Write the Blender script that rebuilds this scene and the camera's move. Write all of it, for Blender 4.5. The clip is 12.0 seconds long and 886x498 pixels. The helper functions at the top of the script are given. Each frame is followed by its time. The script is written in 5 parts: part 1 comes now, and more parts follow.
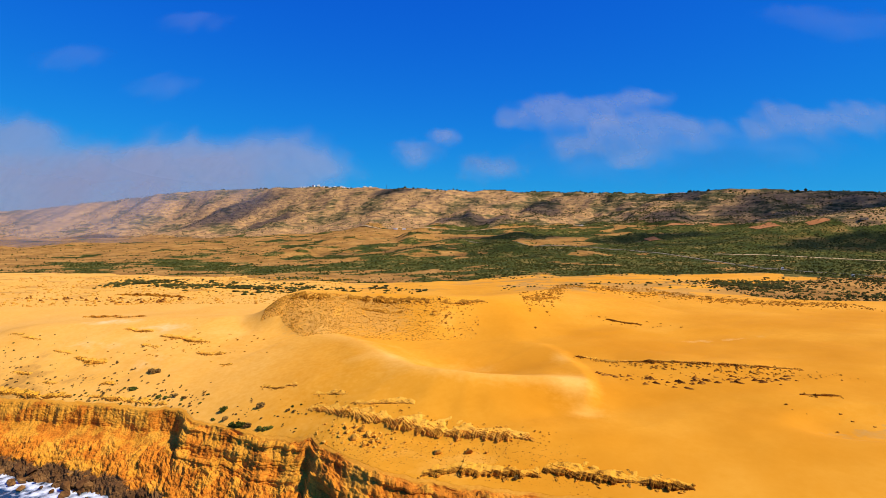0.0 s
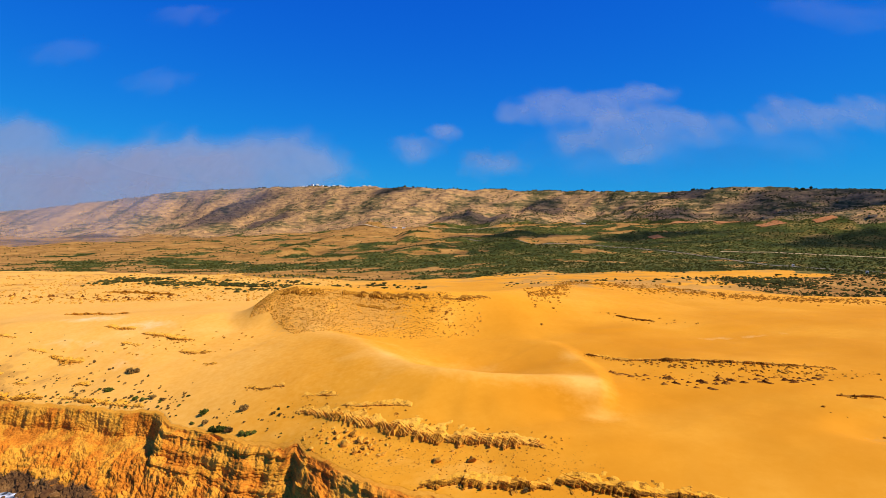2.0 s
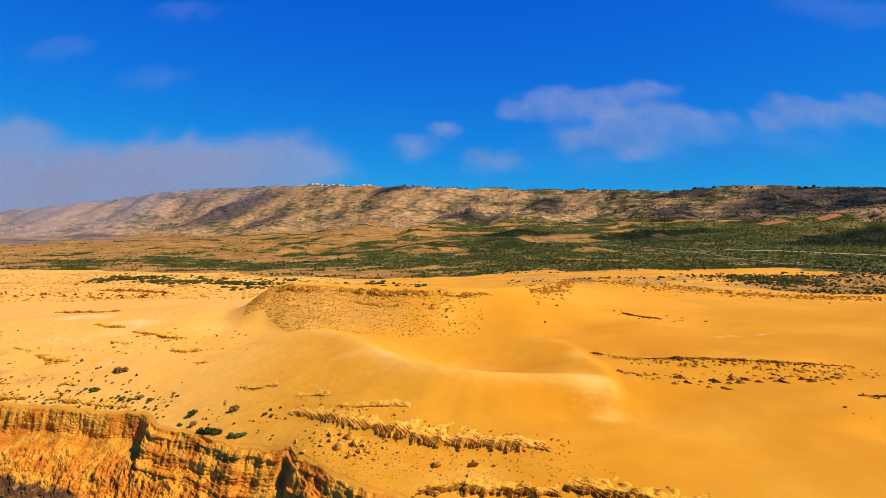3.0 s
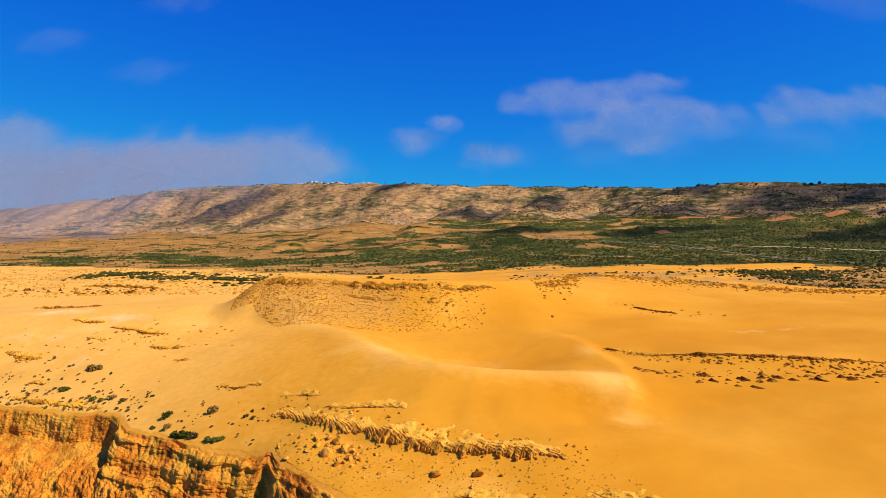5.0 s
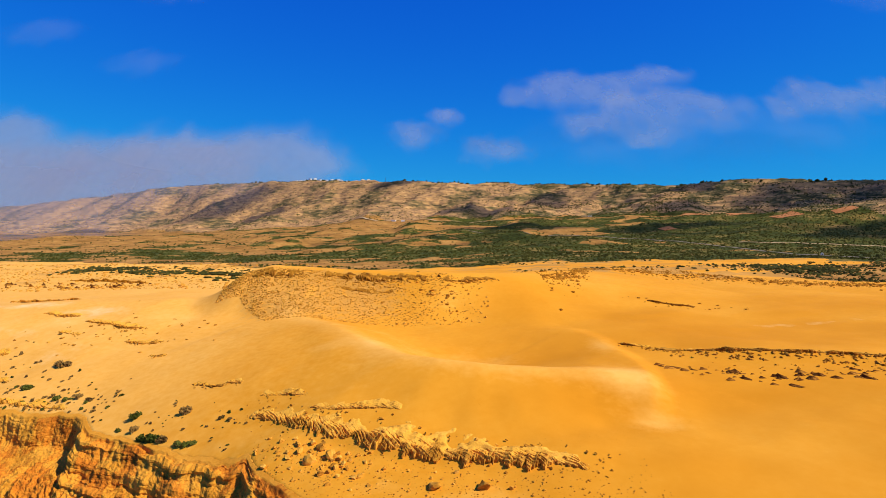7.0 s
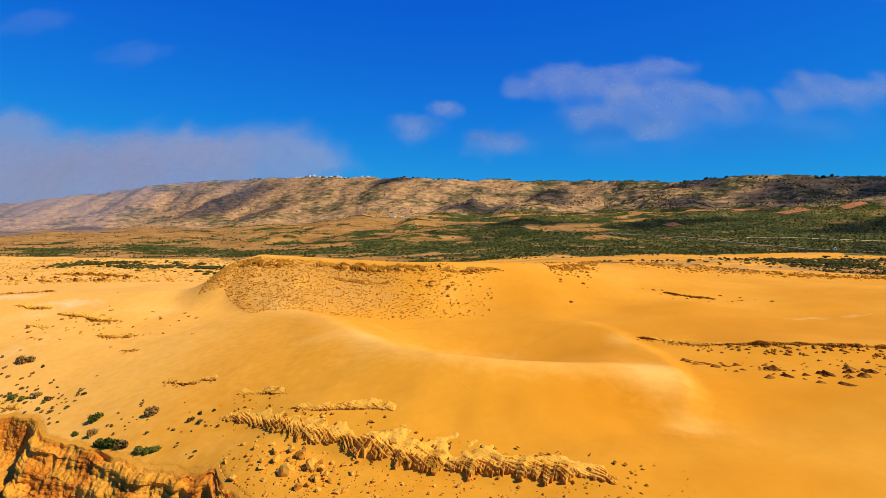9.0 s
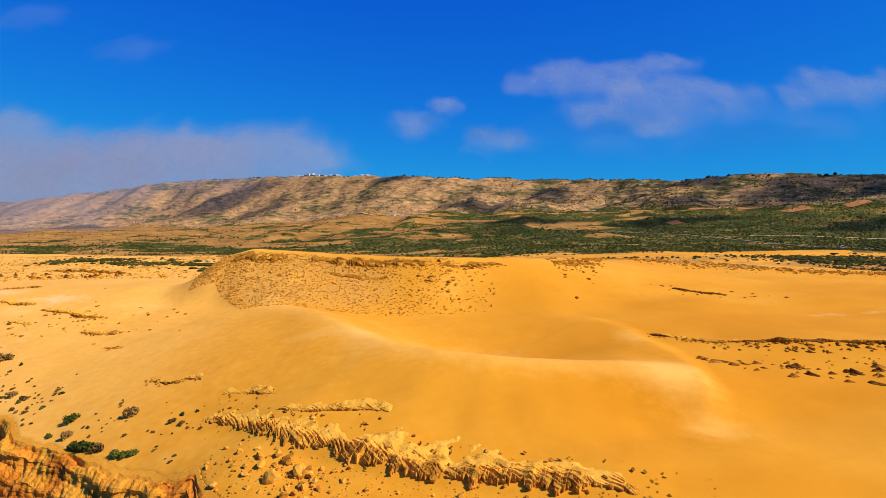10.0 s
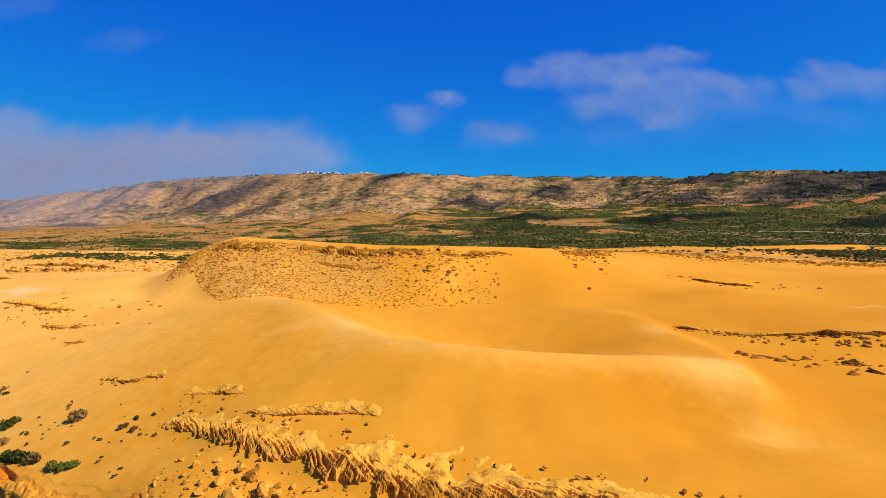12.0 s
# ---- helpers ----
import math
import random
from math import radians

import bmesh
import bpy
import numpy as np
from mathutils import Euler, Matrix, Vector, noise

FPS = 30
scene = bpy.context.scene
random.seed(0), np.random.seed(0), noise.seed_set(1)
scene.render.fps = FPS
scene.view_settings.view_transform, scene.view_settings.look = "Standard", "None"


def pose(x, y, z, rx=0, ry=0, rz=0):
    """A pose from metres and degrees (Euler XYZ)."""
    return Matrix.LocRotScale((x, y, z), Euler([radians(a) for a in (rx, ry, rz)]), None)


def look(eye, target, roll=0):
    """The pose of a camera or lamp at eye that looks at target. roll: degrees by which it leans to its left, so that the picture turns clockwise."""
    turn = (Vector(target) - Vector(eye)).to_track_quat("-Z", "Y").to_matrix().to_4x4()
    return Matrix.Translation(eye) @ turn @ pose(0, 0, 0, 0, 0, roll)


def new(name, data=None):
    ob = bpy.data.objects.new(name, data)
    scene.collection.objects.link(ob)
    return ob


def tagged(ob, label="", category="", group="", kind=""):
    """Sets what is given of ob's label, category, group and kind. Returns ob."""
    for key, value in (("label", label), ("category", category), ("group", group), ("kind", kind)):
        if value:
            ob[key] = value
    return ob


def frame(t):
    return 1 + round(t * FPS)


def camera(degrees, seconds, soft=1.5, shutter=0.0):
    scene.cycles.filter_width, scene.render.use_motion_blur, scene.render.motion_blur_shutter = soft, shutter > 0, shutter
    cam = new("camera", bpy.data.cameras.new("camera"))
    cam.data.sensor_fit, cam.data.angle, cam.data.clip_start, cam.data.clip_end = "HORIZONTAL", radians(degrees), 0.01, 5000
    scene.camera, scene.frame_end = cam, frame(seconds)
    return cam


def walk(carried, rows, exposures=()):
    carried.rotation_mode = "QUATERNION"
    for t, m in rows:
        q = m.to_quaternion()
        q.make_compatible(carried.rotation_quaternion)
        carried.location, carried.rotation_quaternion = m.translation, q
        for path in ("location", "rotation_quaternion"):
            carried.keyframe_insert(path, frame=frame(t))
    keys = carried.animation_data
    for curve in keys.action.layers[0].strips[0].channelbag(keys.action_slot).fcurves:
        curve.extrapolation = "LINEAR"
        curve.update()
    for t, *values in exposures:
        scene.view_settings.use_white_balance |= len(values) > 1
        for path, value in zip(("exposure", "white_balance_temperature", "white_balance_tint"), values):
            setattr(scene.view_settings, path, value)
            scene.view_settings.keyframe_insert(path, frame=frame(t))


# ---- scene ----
# ---- camera ----
cam = camera(75.0, 12.0, soft=0.6)
EYE, TILT, LEAN, TURN = 146.0, -3.0, 0.0, 0.0
ROWS = [
    (0.0, 0.0, 0.0, 0.0, 0.0, 0.0, -0.0),
    (0.5, 0.042, 6.78, -1.67, 0.008, 0.025, 0.01),
    (1.0, 0.098, 13.58, -3.33, 0.017, 0.05, 0.02),
    (1.5, 0.112, 20.38, -5.01, 0.025, 0.066, 0.04),
    (2.0, 0.168, 27.13, -6.72, 0.025, 0.099, 0.05),
    (2.5, 0.225, 33.98, -8.45, 0.033, 0.107, 0.06),
    (3.0, 0.239, 40.77, -10.16, 0.041, 0.107, 0.07),
    (5.0, 0.379, 67.47, -16.87, 0.074, 0.083, 0.1),
    (5.5, 0.449, 74.27, -18.59, 0.091, 0.074, 0.09),
    (6.0, 0.463, 81.07, -20.33, 0.099, 0.066, 0.09),
    (6.5, 0.477, 87.94, -22.09, 0.099, 0.05, 0.08),
    (7.0, 0.477, 94.74, -23.83, 0.107, 0.033, 0.06),
    (9.0, 0.379, 121.86, -30.59, 0.132, -0.066, 0.0),
    (9.5, 0.351, 128.59, -32.32, 0.14, -0.074, -0.02),
    (10.0, 0.351, 135.39, -34.0, 0.14, -0.091, -0.04),
    (10.5, 0.323, 142.21, -35.69, 0.132, -0.091, -0.05),
    (11.0, 0.323, 148.99, -37.37, 0.132, -0.091, -0.08),
    (11.5, 0.309, 155.82, -39.03, 0.132, -0.083, -0.08),
    (12.0, 0.309, 162.69, -40.68, 0.116, -0.107, -0.08),
]
walk(cam, [(t, pose(0, 0, EYE, TILT, LEAN, TURN) @ pose(x, y, z, 90 + pitch, roll, yaw)) for t, x, y, z, yaw, pitch, roll in ROWS],
     exposures=((0.0, 0.2), (12.0, 0.14)))

# ---- light ----
SUN_AZ, SUN_EL = radians(110), radians(46)          # azimuth from +y towards +x
to_sun = Vector((math.sin(SUN_AZ) * math.cos(SUN_EL), math.cos(SUN_AZ) * math.cos(SUN_EL), math.sin(SUN_EL)))
sun = new("sun", bpy.data.lights.new("sun", "SUN"))
sun.data.energy, sun.data.angle, sun.data.color = 5.0, radians(0.5), (1.0, 0.93, 0.80)
sun.matrix_world = look(to_sun * 100, (0, 0, 0))
world = bpy.data.worlds.new("world")
scene.world = world
world.use_nodes = True
wn, wl = world.node_tree.nodes, world.node_tree.links
wn.clear()
sky = wn.new("ShaderNodeTexSky")
sky.sky_type, sky.sun_disc = "NISHITA", False
sky.sun_elevation, sky.sun_rotation = SUN_EL, SUN_AZ
sky.altitude, sky.air_density, sky.dust_density, sky.ozone_density = 150, 1.0, 0.0, 4.0
soft = wn.new("ShaderNodeVectorMath")                   # eases the horizon's glare: sky / (sky + k)
soft.operation = "ADD"
soft.inputs[1].default_value = (320, 19, 2.4)
deep = wn.new("ShaderNodeGamma")
deep.inputs["Gamma"].default_value = 1.25
ratio = wn.new("ShaderNodeVectorMath")
ratio.operation = "DIVIDE"
bg = wn.new("ShaderNodeBackground")
bg.inputs["Strength"].default_value = 0.81
wo = wn.new("ShaderNodeOutputWorld")
wl.new(sky.outputs[0], deep.inputs["Color"])
wl.new(deep.outputs[0], soft.inputs[0])
wl.new(deep.outputs[0], ratio.inputs[0])
wl.new(soft.outputs[0], ratio.inputs[1])
wl.new(ratio.outputs[0], bg.inputs["Color"])
wl.new(bg.outputs[0], wo.inputs["Surface"])


# ---- helpers for the build ----
def ease(a, b, v):
    k = np.clip((v - a) / (b - a), 0, 1)
    return k * k * (3 - 2 * k)


def value_noise(x, y, seed):
    xi, yi = np.floor(x), np.floor(y)
    fx, fy = x - xi, y - yi
    fx, fy = fx * fx * fx * (fx * (fx * 6 - 15) + 10), fy * fy * fy * (fy * (fy * 6 - 15) + 10)

    def grad(i, j, dx, dy):
        n = ((i.astype(np.int64) * 374761393 + j.astype(np.int64) * 668265263 + seed * 974634777) & 0x7FFFFFFF)
        n = ((n ^ (n >> 13)) * 1274126177) & 0x7FFFFFFF
        a = ((n ^ (n >> 16)) & 1023) * (2 * math.pi / 1024)
        return np.cos(a) * dx + np.sin(a) * dy

    a, b = grad(xi, yi, x - xi, y - yi), grad(xi + 1, yi, x - xi - 1, y - yi)
    c, d = grad(xi, yi + 1, x - xi, y - yi - 1), grad(xi + 1, yi + 1, x - xi - 1, y - yi - 1)
    top = a + (b - a) * fx
    return 1.5 * (top + (c + (d - c) * fx - top) * fy)


def fbm(x, y, size, octaves=4, seed=0, gain=0.5):
    total, amp, f = 0, 1.0, 1.0 / size
    for k in range(octaves):
        total = total + amp * value_noise(x * f + 17.3 * k, y * f - 9.1 * k, seed + k)
        amp, f = amp * gain, f * 2.03
    return total


def ridged(x, y, size, octaves=4, seed=0):
    total, amp, f = 0, 0.5, 1.0 / size
    for k in range(octaves):
        total = total + amp * (1 - 2 * np.abs(value_noise(x * f + 3.7 * k, y * f + 5.9 * k, seed + k)))
        amp, f = amp * 0.5, f * 2.1
    return total


def curve(points):
    """A smooth line y = f(x) through a few points."""
    px, py = np.array([p[0] for p in points], float), np.array([p[1] for p in points], float)
    return lambda v: np.interp(v, px, py)


# ---- the lie of the land ----
coast_line = curve([(-3000, 1500), (-1500, 900), (-700, 520), (-420, 430), (-291, 373), (-224, 355), (-179, 341), (-157, 335), (-151, 331), (-141, 319), (-118, 308), (-92, 293),
                 (-74, 285), (-66, 282), (-59, 274), (-42, 254), (-25, 239), (4, 226), (46, 212), (92, 201), (200, 168), (420, 90), (900, -120), (3000, -900)])


def coast_y(x):
    """The cliff's edge, notched and uneven."""
    return coast_line(x) + 1.6 * fbm(x, x * 0 + 0.5, 9, 3, 301)


coast_soft = curve([(-3000, 1500), (-700, 520), (-420, 430), (-291, 373), (-179, 340), (-118, 310), (-60, 276), (-20, 237), (46, 212), (200, 168), (900, -120)])
ridge_y = curve([(-6000, 4300), (-2400, 3600), (-1400, 3250), (-1100, 3050), (-650, 2870), (0, 2560), (440, 2540), (830, 2230), (1050, 1960), (1400, 1900), (2200, 1800), (6000, 1700)])
ridge_z = curve([(-6000, 120), (-3200, 170), (-2400, 215), (-1900, 262), (-1400, 299), (-650, 303), (0, 272), (440, 262), (830, 238), (1000, 247), (1150, 244), (1400, 230), (2200, 240), (6000, 240)])
toe_z = curve([(-6000, 45), (-2400, 50), (-1500, 58), (-755, 72), (-437, 98), (0, 112), (400, 122), (800, 132), (1400, 138), (6000, 140)])


def base_land(x, y):
    u, v = np.clip(x, -420, 420) / 100, np.clip(y - 350, -200, 330) / 100
    near = 50.22 + 6.24 * u + 7.45 * v - 0.21 * u * u - 1.79 * u * v - 1.73 * v * v
    near = near - 6 * np.exp(-np.maximum(y - coast_soft(x), 0) / 22) * (1 - ease(-90, -25, x))
    far = 56 + 8 * np.tanh((x - 50) / 250) + 3 * fbm(x, y, 260, 3, 5)
    yr = ridge_y(x) + 70 * fbm(x, y * 0 + 7, 420, 3, 11)
    toe = toe_z(x)
    d = (y - yr) * 0.88
    far = far + (toe - far) * ease(0, 1, (y - 950) / np.maximum(yr - 560 - 950, 200)) ** 1.3
    knolls = ease(1150, 1500, y) * (1 - ease(-420, -150, d))
    far = far + knolls * (9 * fbm(x, y, 330, 4, 21) + 34 * np.maximum(fbm(x, y, 240, 2, 23) - 0.05, 0) * np.exp(-((x - 40) / 430) ** 2))
    k = np.clip(1 + d / 560, 0, 1)
    wx, wd = x + 60 * fbm(x, d, 300, 2, 35), d + 40 * fbm(x, d, 200, 2, 36)
    spur = 0.95 * ridged(wx - 0.75 * wd, wd * 0.2, 480, 2, 31) + 0.34 * ridged(wx - 0.6 * wd, wd * 0.3, 170, 2, 33) - 0.45
    slope = 0.72 * k ** 1.2 + 0.28 * ease(0.55, 0.98, k + 0.06 * fbm(x, y, 200, 2, 37))
    rise = (ridge_z(x) - toe) * slope + 76 * spur * np.sin(k * math.pi) ** 0.7 * (1 - 0.3 * k)
    bench = rise / 19 + 0.35 * fbm(x, y, 300, 2, 39)
    rise = rise + 19 * 0.5 * (ease(0.4, 0.72, bench - np.floor(bench)) - (bench - np.floor(bench))) * ease(0.25, 0.6, k)
    back = np.maximum(d, 0)
    top = 0.02 * np.minimum(back, 900) + 6 * fbm(x, y, 240, 4, 41) * ease(0, 120, back) - 0.02 * np.maximum(back - 300, 0)
    hills = far + rise + top + ease(0.0, 0.3, k) * (5 * fbm(x - 0.5 * d, d * 0.4, 80, 3, 43) + 2.0 * ridged(x - 0.5 * d, d * 0.35, 50, 2, 45) + 1.0 * fbm(x, y, 28, 2, 47))
    m = ease(540, 760, y)
    return near * (1 - m) + hills * m


class Ridge:
    """A crest line of (x, y, height, front width, back width); the ground falls away on both sides of it."""

    def __init__(self, below, line, fp=1.0, bp=2.0, lifts=False):
        self.below, self.fp, self.bp = below, fp, bp
        self.p = p = np.array(line, float)
        self.rows = np.stack([p[:, 2] if lifts else np.maximum(p[:, 2] - below(p[:, 0], p[:, 1]), 0), p[:, 3], p[:, 4]], 1)

    def __call__(self, x, y):
        z = self.below(x, y)
        best, side = np.full(x.shape, 1e9), np.zeros(x.shape)
        lift, front, back = np.zeros(x.shape), np.ones(x.shape), np.ones(x.shape)
        for i in range(len(self.p) - 1):
            (ax, ay), (bx, by) = self.p[i, :2], self.p[i + 1, :2]
            ex, ey = bx - ax, by - ay
            s = np.clip(((x - ax) * ex + (y - ay) * ey) / (ex * ex + ey * ey), 0, 1)
            dx, dy = x - ax - s * ex, y - ay - s * ey
            d = np.hypot(dx, dy)
            near = d < best
            best = np.where(near, d, best)
            side = np.where(near, (ex * dy - ey * dx) / (math.hypot(ex, ey) * np.maximum(d, 0.01)), side)
            a, b = self.rows[i], self.rows[i + 1]
            lift, front, back = (np.where(near, a[k] + s * (b[k] - a[k]), v) for k, v in enumerate((lift, front, back)))
        f = np.clip(1 - best / front, 0, 1) ** self.fp
        f = f * f * (3 - 2 * f) * 0.4 + f * 0.6
        g = np.exp(-(best / back) ** self.bp)
        k = ease(-0.8, 0.8, side)
        return z + lift * (f * (1 - k) + g * k)


def hollow(below, cx, cy, rx, ry, depth, turn=0.0):
    c, s = math.cos(turn), math.sin(turn)
    return lambda x, y: below(x, y) - depth * np.exp(-(((x - cx) * c + (y - cy) * s) / rx) ** 2 - ((-(x - cx) * s + (y - cy) * c) / ry) ** 2)


def line_distance(x, y, line):
    """How far places lie from a run of straight stretches."""
    best = np.full(x.shape, 1e9)
    for (ax, ay), (bx, by) in zip(line[:-1], line[1:]):
        ex, ey = bx - ax, by - ay
        t = np.clip(((x - ax) * ex + (y - ay) * ey) / (ex * ex + ey * ey), 0, 1)
        best = np.minimum(best, np.hypot(x - ax - t * ex, y - ay - t * ey))
    return best


class Raster:
    """Near ground worked out once on a 1 m grid, its creases rounded by wind; beyond it the wide land."""

    def __init__(self, below, wide, x0, x1, y0, y1, blur):
        self.x0, self.y0, self.wide = x0, y0, wide
        y, x = np.meshgrid(np.arange(y0, y1 + 1.0), np.arange(x0, x1 + 1.0), indexing="ij")
        z = below(x, y)
        w = np.hanning(2 * blur + 3)[1:-1]
        w = w / w.sum()
        rest = z
        for axis in (0, 1):
            pad = [(blur, blur) if k == axis else (0, 0) for k in (0, 1)]
            q = np.pad(rest, pad, "edge")
            n = rest.shape[axis]
            rest = sum(w[k] * (q[k:k + n] if axis == 0 else q[:, k:k + n]) for k in range(len(w)))
        self.z = rest
        self.m, self.n = z.shape

    def __call__(self, x, y):
        u, v = x - self.x0, y - self.y0
        inside = (u > 0) & (v > 0) & (u < self.n - 1.001) & (v < self.m - 1.001)
        uc, vc = np.clip(u, 0, self.n - 1.001), np.clip(v, 0, self.m - 1.001)
        i, j = vc.astype(int), uc.astype(int)
        a, b = vc - i, uc - j
        q = self.z
        out = (q[i, j] * (1 - b) + q[i, j + 1] * b) * (1 - a) + (q[i + 1, j] * (1 - b) + q[i + 1, j + 1] * b) * a
        if not inside.all():
            o = ~inside
            out[o] = self.wide(x[o], y[o])
        return out


land = base_land
land = hollow(land, 185, 395, 60, 45, 3.5)
land = Ridge(land, [(-132, 491, 79, 40, 26), (-118, 491, 84, 48, 34), (-80, 490, 83, 58, 60), (-41, 490, 81, 60, 80), (0, 481, 81.5, 60, 80), (40, 490, 80, 80, 80), (80, 545, 76, 140, 80),
                    (140, 640, 69, 150, 80), (200, 655, 67, 150, 80), (281, 613, 63, 130, 90), (335, 575, 60, 110, 90), (430, 500, 55, 90, 90)], 1.25, 1.6)
land = hollow(land, 24, 366, 46, 30, 3.6)
land = hollow(land, 46, 256, 30, 22, -3.5)
land = hollow(land, 112, 296, 34, 24, 2.4)
CREST = [(-100, 450, 62.5, 105, 28), (-64, 400, 61.5, 105, 26), (-34, 355, 60, 92, 24), (-17, 331, 59, 74, 22), (-1, 319, 58.5, 58, 22), (14, 314, 58.5, 48, 22), (34, 312, 58, 42, 22), (54, 312, 57.5, 36, 22), (72, 308, 56, 26, 18)]
land = Ridge(land, [(-345, 480, 55, 90, 60), (-260, 492, 60, 100, 60), (-190, 486, 62, 115, 50), (-152, 472, 62.3, 120, 40), (-122, 459, 62.5, 115, 32)] + CREST, 0.95, 1.7)
land = Raster(land, base_land, -460, 560, 150, 800, 5)
# terraces of sand held up by the rock ledges, the dune's sharp crest and its slip face
LEDGE = [(-80, 312), (-63, 303), (-42, 288.5), (-27, 280.5), (-12, 271.5), (1, 266), (13, 262), (24, 258.5), (37, 253.5), (47, 248.5)]
SCARP = [(106, 358), (121, 350), (137, 343), (166, 332), (182, 328), (204, 324)]
fine = Ridge(land, [(*p, h, 4.5, 45) for p, h in zip(LEDGE, (0, 0.6, 1.4, 2.0, 2.4, 2.4, 2.1, 1.6, 0.9, 0))], lifts=True)
fine = Ridge(fine, [(*p, h, 10, 30) for p, h in zip(SCARP, (0, 1.6, 2.4, 2.4, 1.6, 0))], lifts=True)
fine = Ridge(fine, [(p[0], p[1], h, 34, 9) for p, h in zip(CREST, (0.0, 0.6, 1.4, 2.2, 2.6, 2.4, 1.8, 1.0, 0.0))], 1.0, 1.3, lifts=True)
fine = Ridge(fine, [(69, 284, 0.0, 7, 12), (73, 292, 1.4, 8, 18), (77, 301, 2.6, 7, 24), (79, 312, 2.9, 7, 28), (81, 332, 2.5, 9, 32), (80, 352, 2.4, 9, 34), (76, 378, 2.3, 10, 36), (67, 399, 1.8, 12, 38), (48, 412, 1.1, 18, 38), (16, 422, 0, 24, 30)], 1.0, 1.8, lifts=True)
# low ribs of sand running down the dune's front
for rib in ([(-30, 340, 0.0), (-16, 316, 0.9), (-6, 298, 0.8), (4, 284, 0)], [(12, 308, 0), (24, 292, 1.0), (30, 276, 0.9), (38, 264, 0)], [(-70, 392, 0), (-58, 368, 1.1), (-46, 346, 0.9), (-40, 326, 0)],
            [(52, 308, 0), (58, 292, 1.1), (62, 278, 0.8), (70, 262, 0)], [(86, 440, 0), (112, 432, 1.2), (138, 436, 1.0), (166, 428, 0)], [(-40, 452, 0), (-10, 440, 1.0), (26, 444, 0.8), (48, 456, 0)]):
    fine = Ridge(fine, [(x, y, 0.5 * h, 9, 16) for x, y, h in rib], 1.0, 1.8, lifts=True)


def scoured(below, cx, cy, rx, ry, depth, turn):
    """A wind-scoured pan with a steep rim."""
    c, s = math.cos(turn), math.sin(turn)
    return lambda x, y: below(x, y) - depth * np.exp(-((((x - cx) * c + (y - cy) * s) / rx) ** 2 + ((-(x - cx) * s + (y - cy) * c) / ry) ** 2) ** 3)


fine = scoured(fine, 198, 250, 39, 17, 3.6, -0.2)
land = Raster(fine, base_land, -460, 560, 150, 800, 1)


def ground(x, y):
    """Height of the ground, the sea cliff's drop included."""
    z = land(x, y) + 0.6 * fbm(x * 0.8 + y * 0.5, y * 0.8 - x * 0.3, 38, 3, 3) * ease(180, 260, y)
    inland = (y - coast_y(x)) * 0.85
    return z + (-9 - z) * (1 - ease(-1.4, 1.4, inland))


# ---- ground sheet ----
def sheet():
    ys = [60.0]
    while ys[-1] < 5200:
        ys.append(ys[-1] + max(0.75, 0.0034 * ys[-1]) if ys[-1] > 175 else ys[-1] + 4)
    ys = np.array(ys)
    us = np.concatenate([-1 - 3.5 * np.linspace(1, 0, 46)[:-1] ** 2, np.linspace(-1, 1, 640), 1 + 3.5 * np.linspace(0, 1, 46)[1:] ** 2])
    gy, gu = np.meshgrid(ys, us, indexing="ij")
    gx = gu * (70 + 0.86 * gy)
    return gx, gy


GX, GY = sheet()
GZ = ground(GX, GY)


def grid_mesh(name, x, y, z, keep=None):
    n, m = x.shape
    idx = np.arange(n * m).reshape(n, m)
    quads = np.stack([idx[:-1, :-1], idx[:-1, 1:], idx[1:, 1:], idx[1:, :-1]], -1).reshape(-1, 4)
    if keep is not None:
        quads = quads[keep.reshape(-1)]
    used, quads = np.unique(quads, return_inverse=True)
    quads = quads.reshape(-1, 4)
    me = bpy.data.meshes.new(name)
    co = np.stack([x, y, z], -1).reshape(-1, 3)[used].astype(np.float32)
    me.vertices.add(len(co))
    me.vertices.foreach_set("co", co.ravel())
    me.loops.add(quads.size)
    me.loops.foreach_set("vertex_index", quads.ravel().astype(np.int32))
    me.polygons.add(len(quads))
    me.polygons.foreach_set("loop_start", np.arange(0, quads.size, 4, dtype=np.int32))
    me.polygons.foreach_set("use_smooth", np.ones(len(quads), bool))
    me.update(calc_edges=True)
    me.validate()
    return me, used


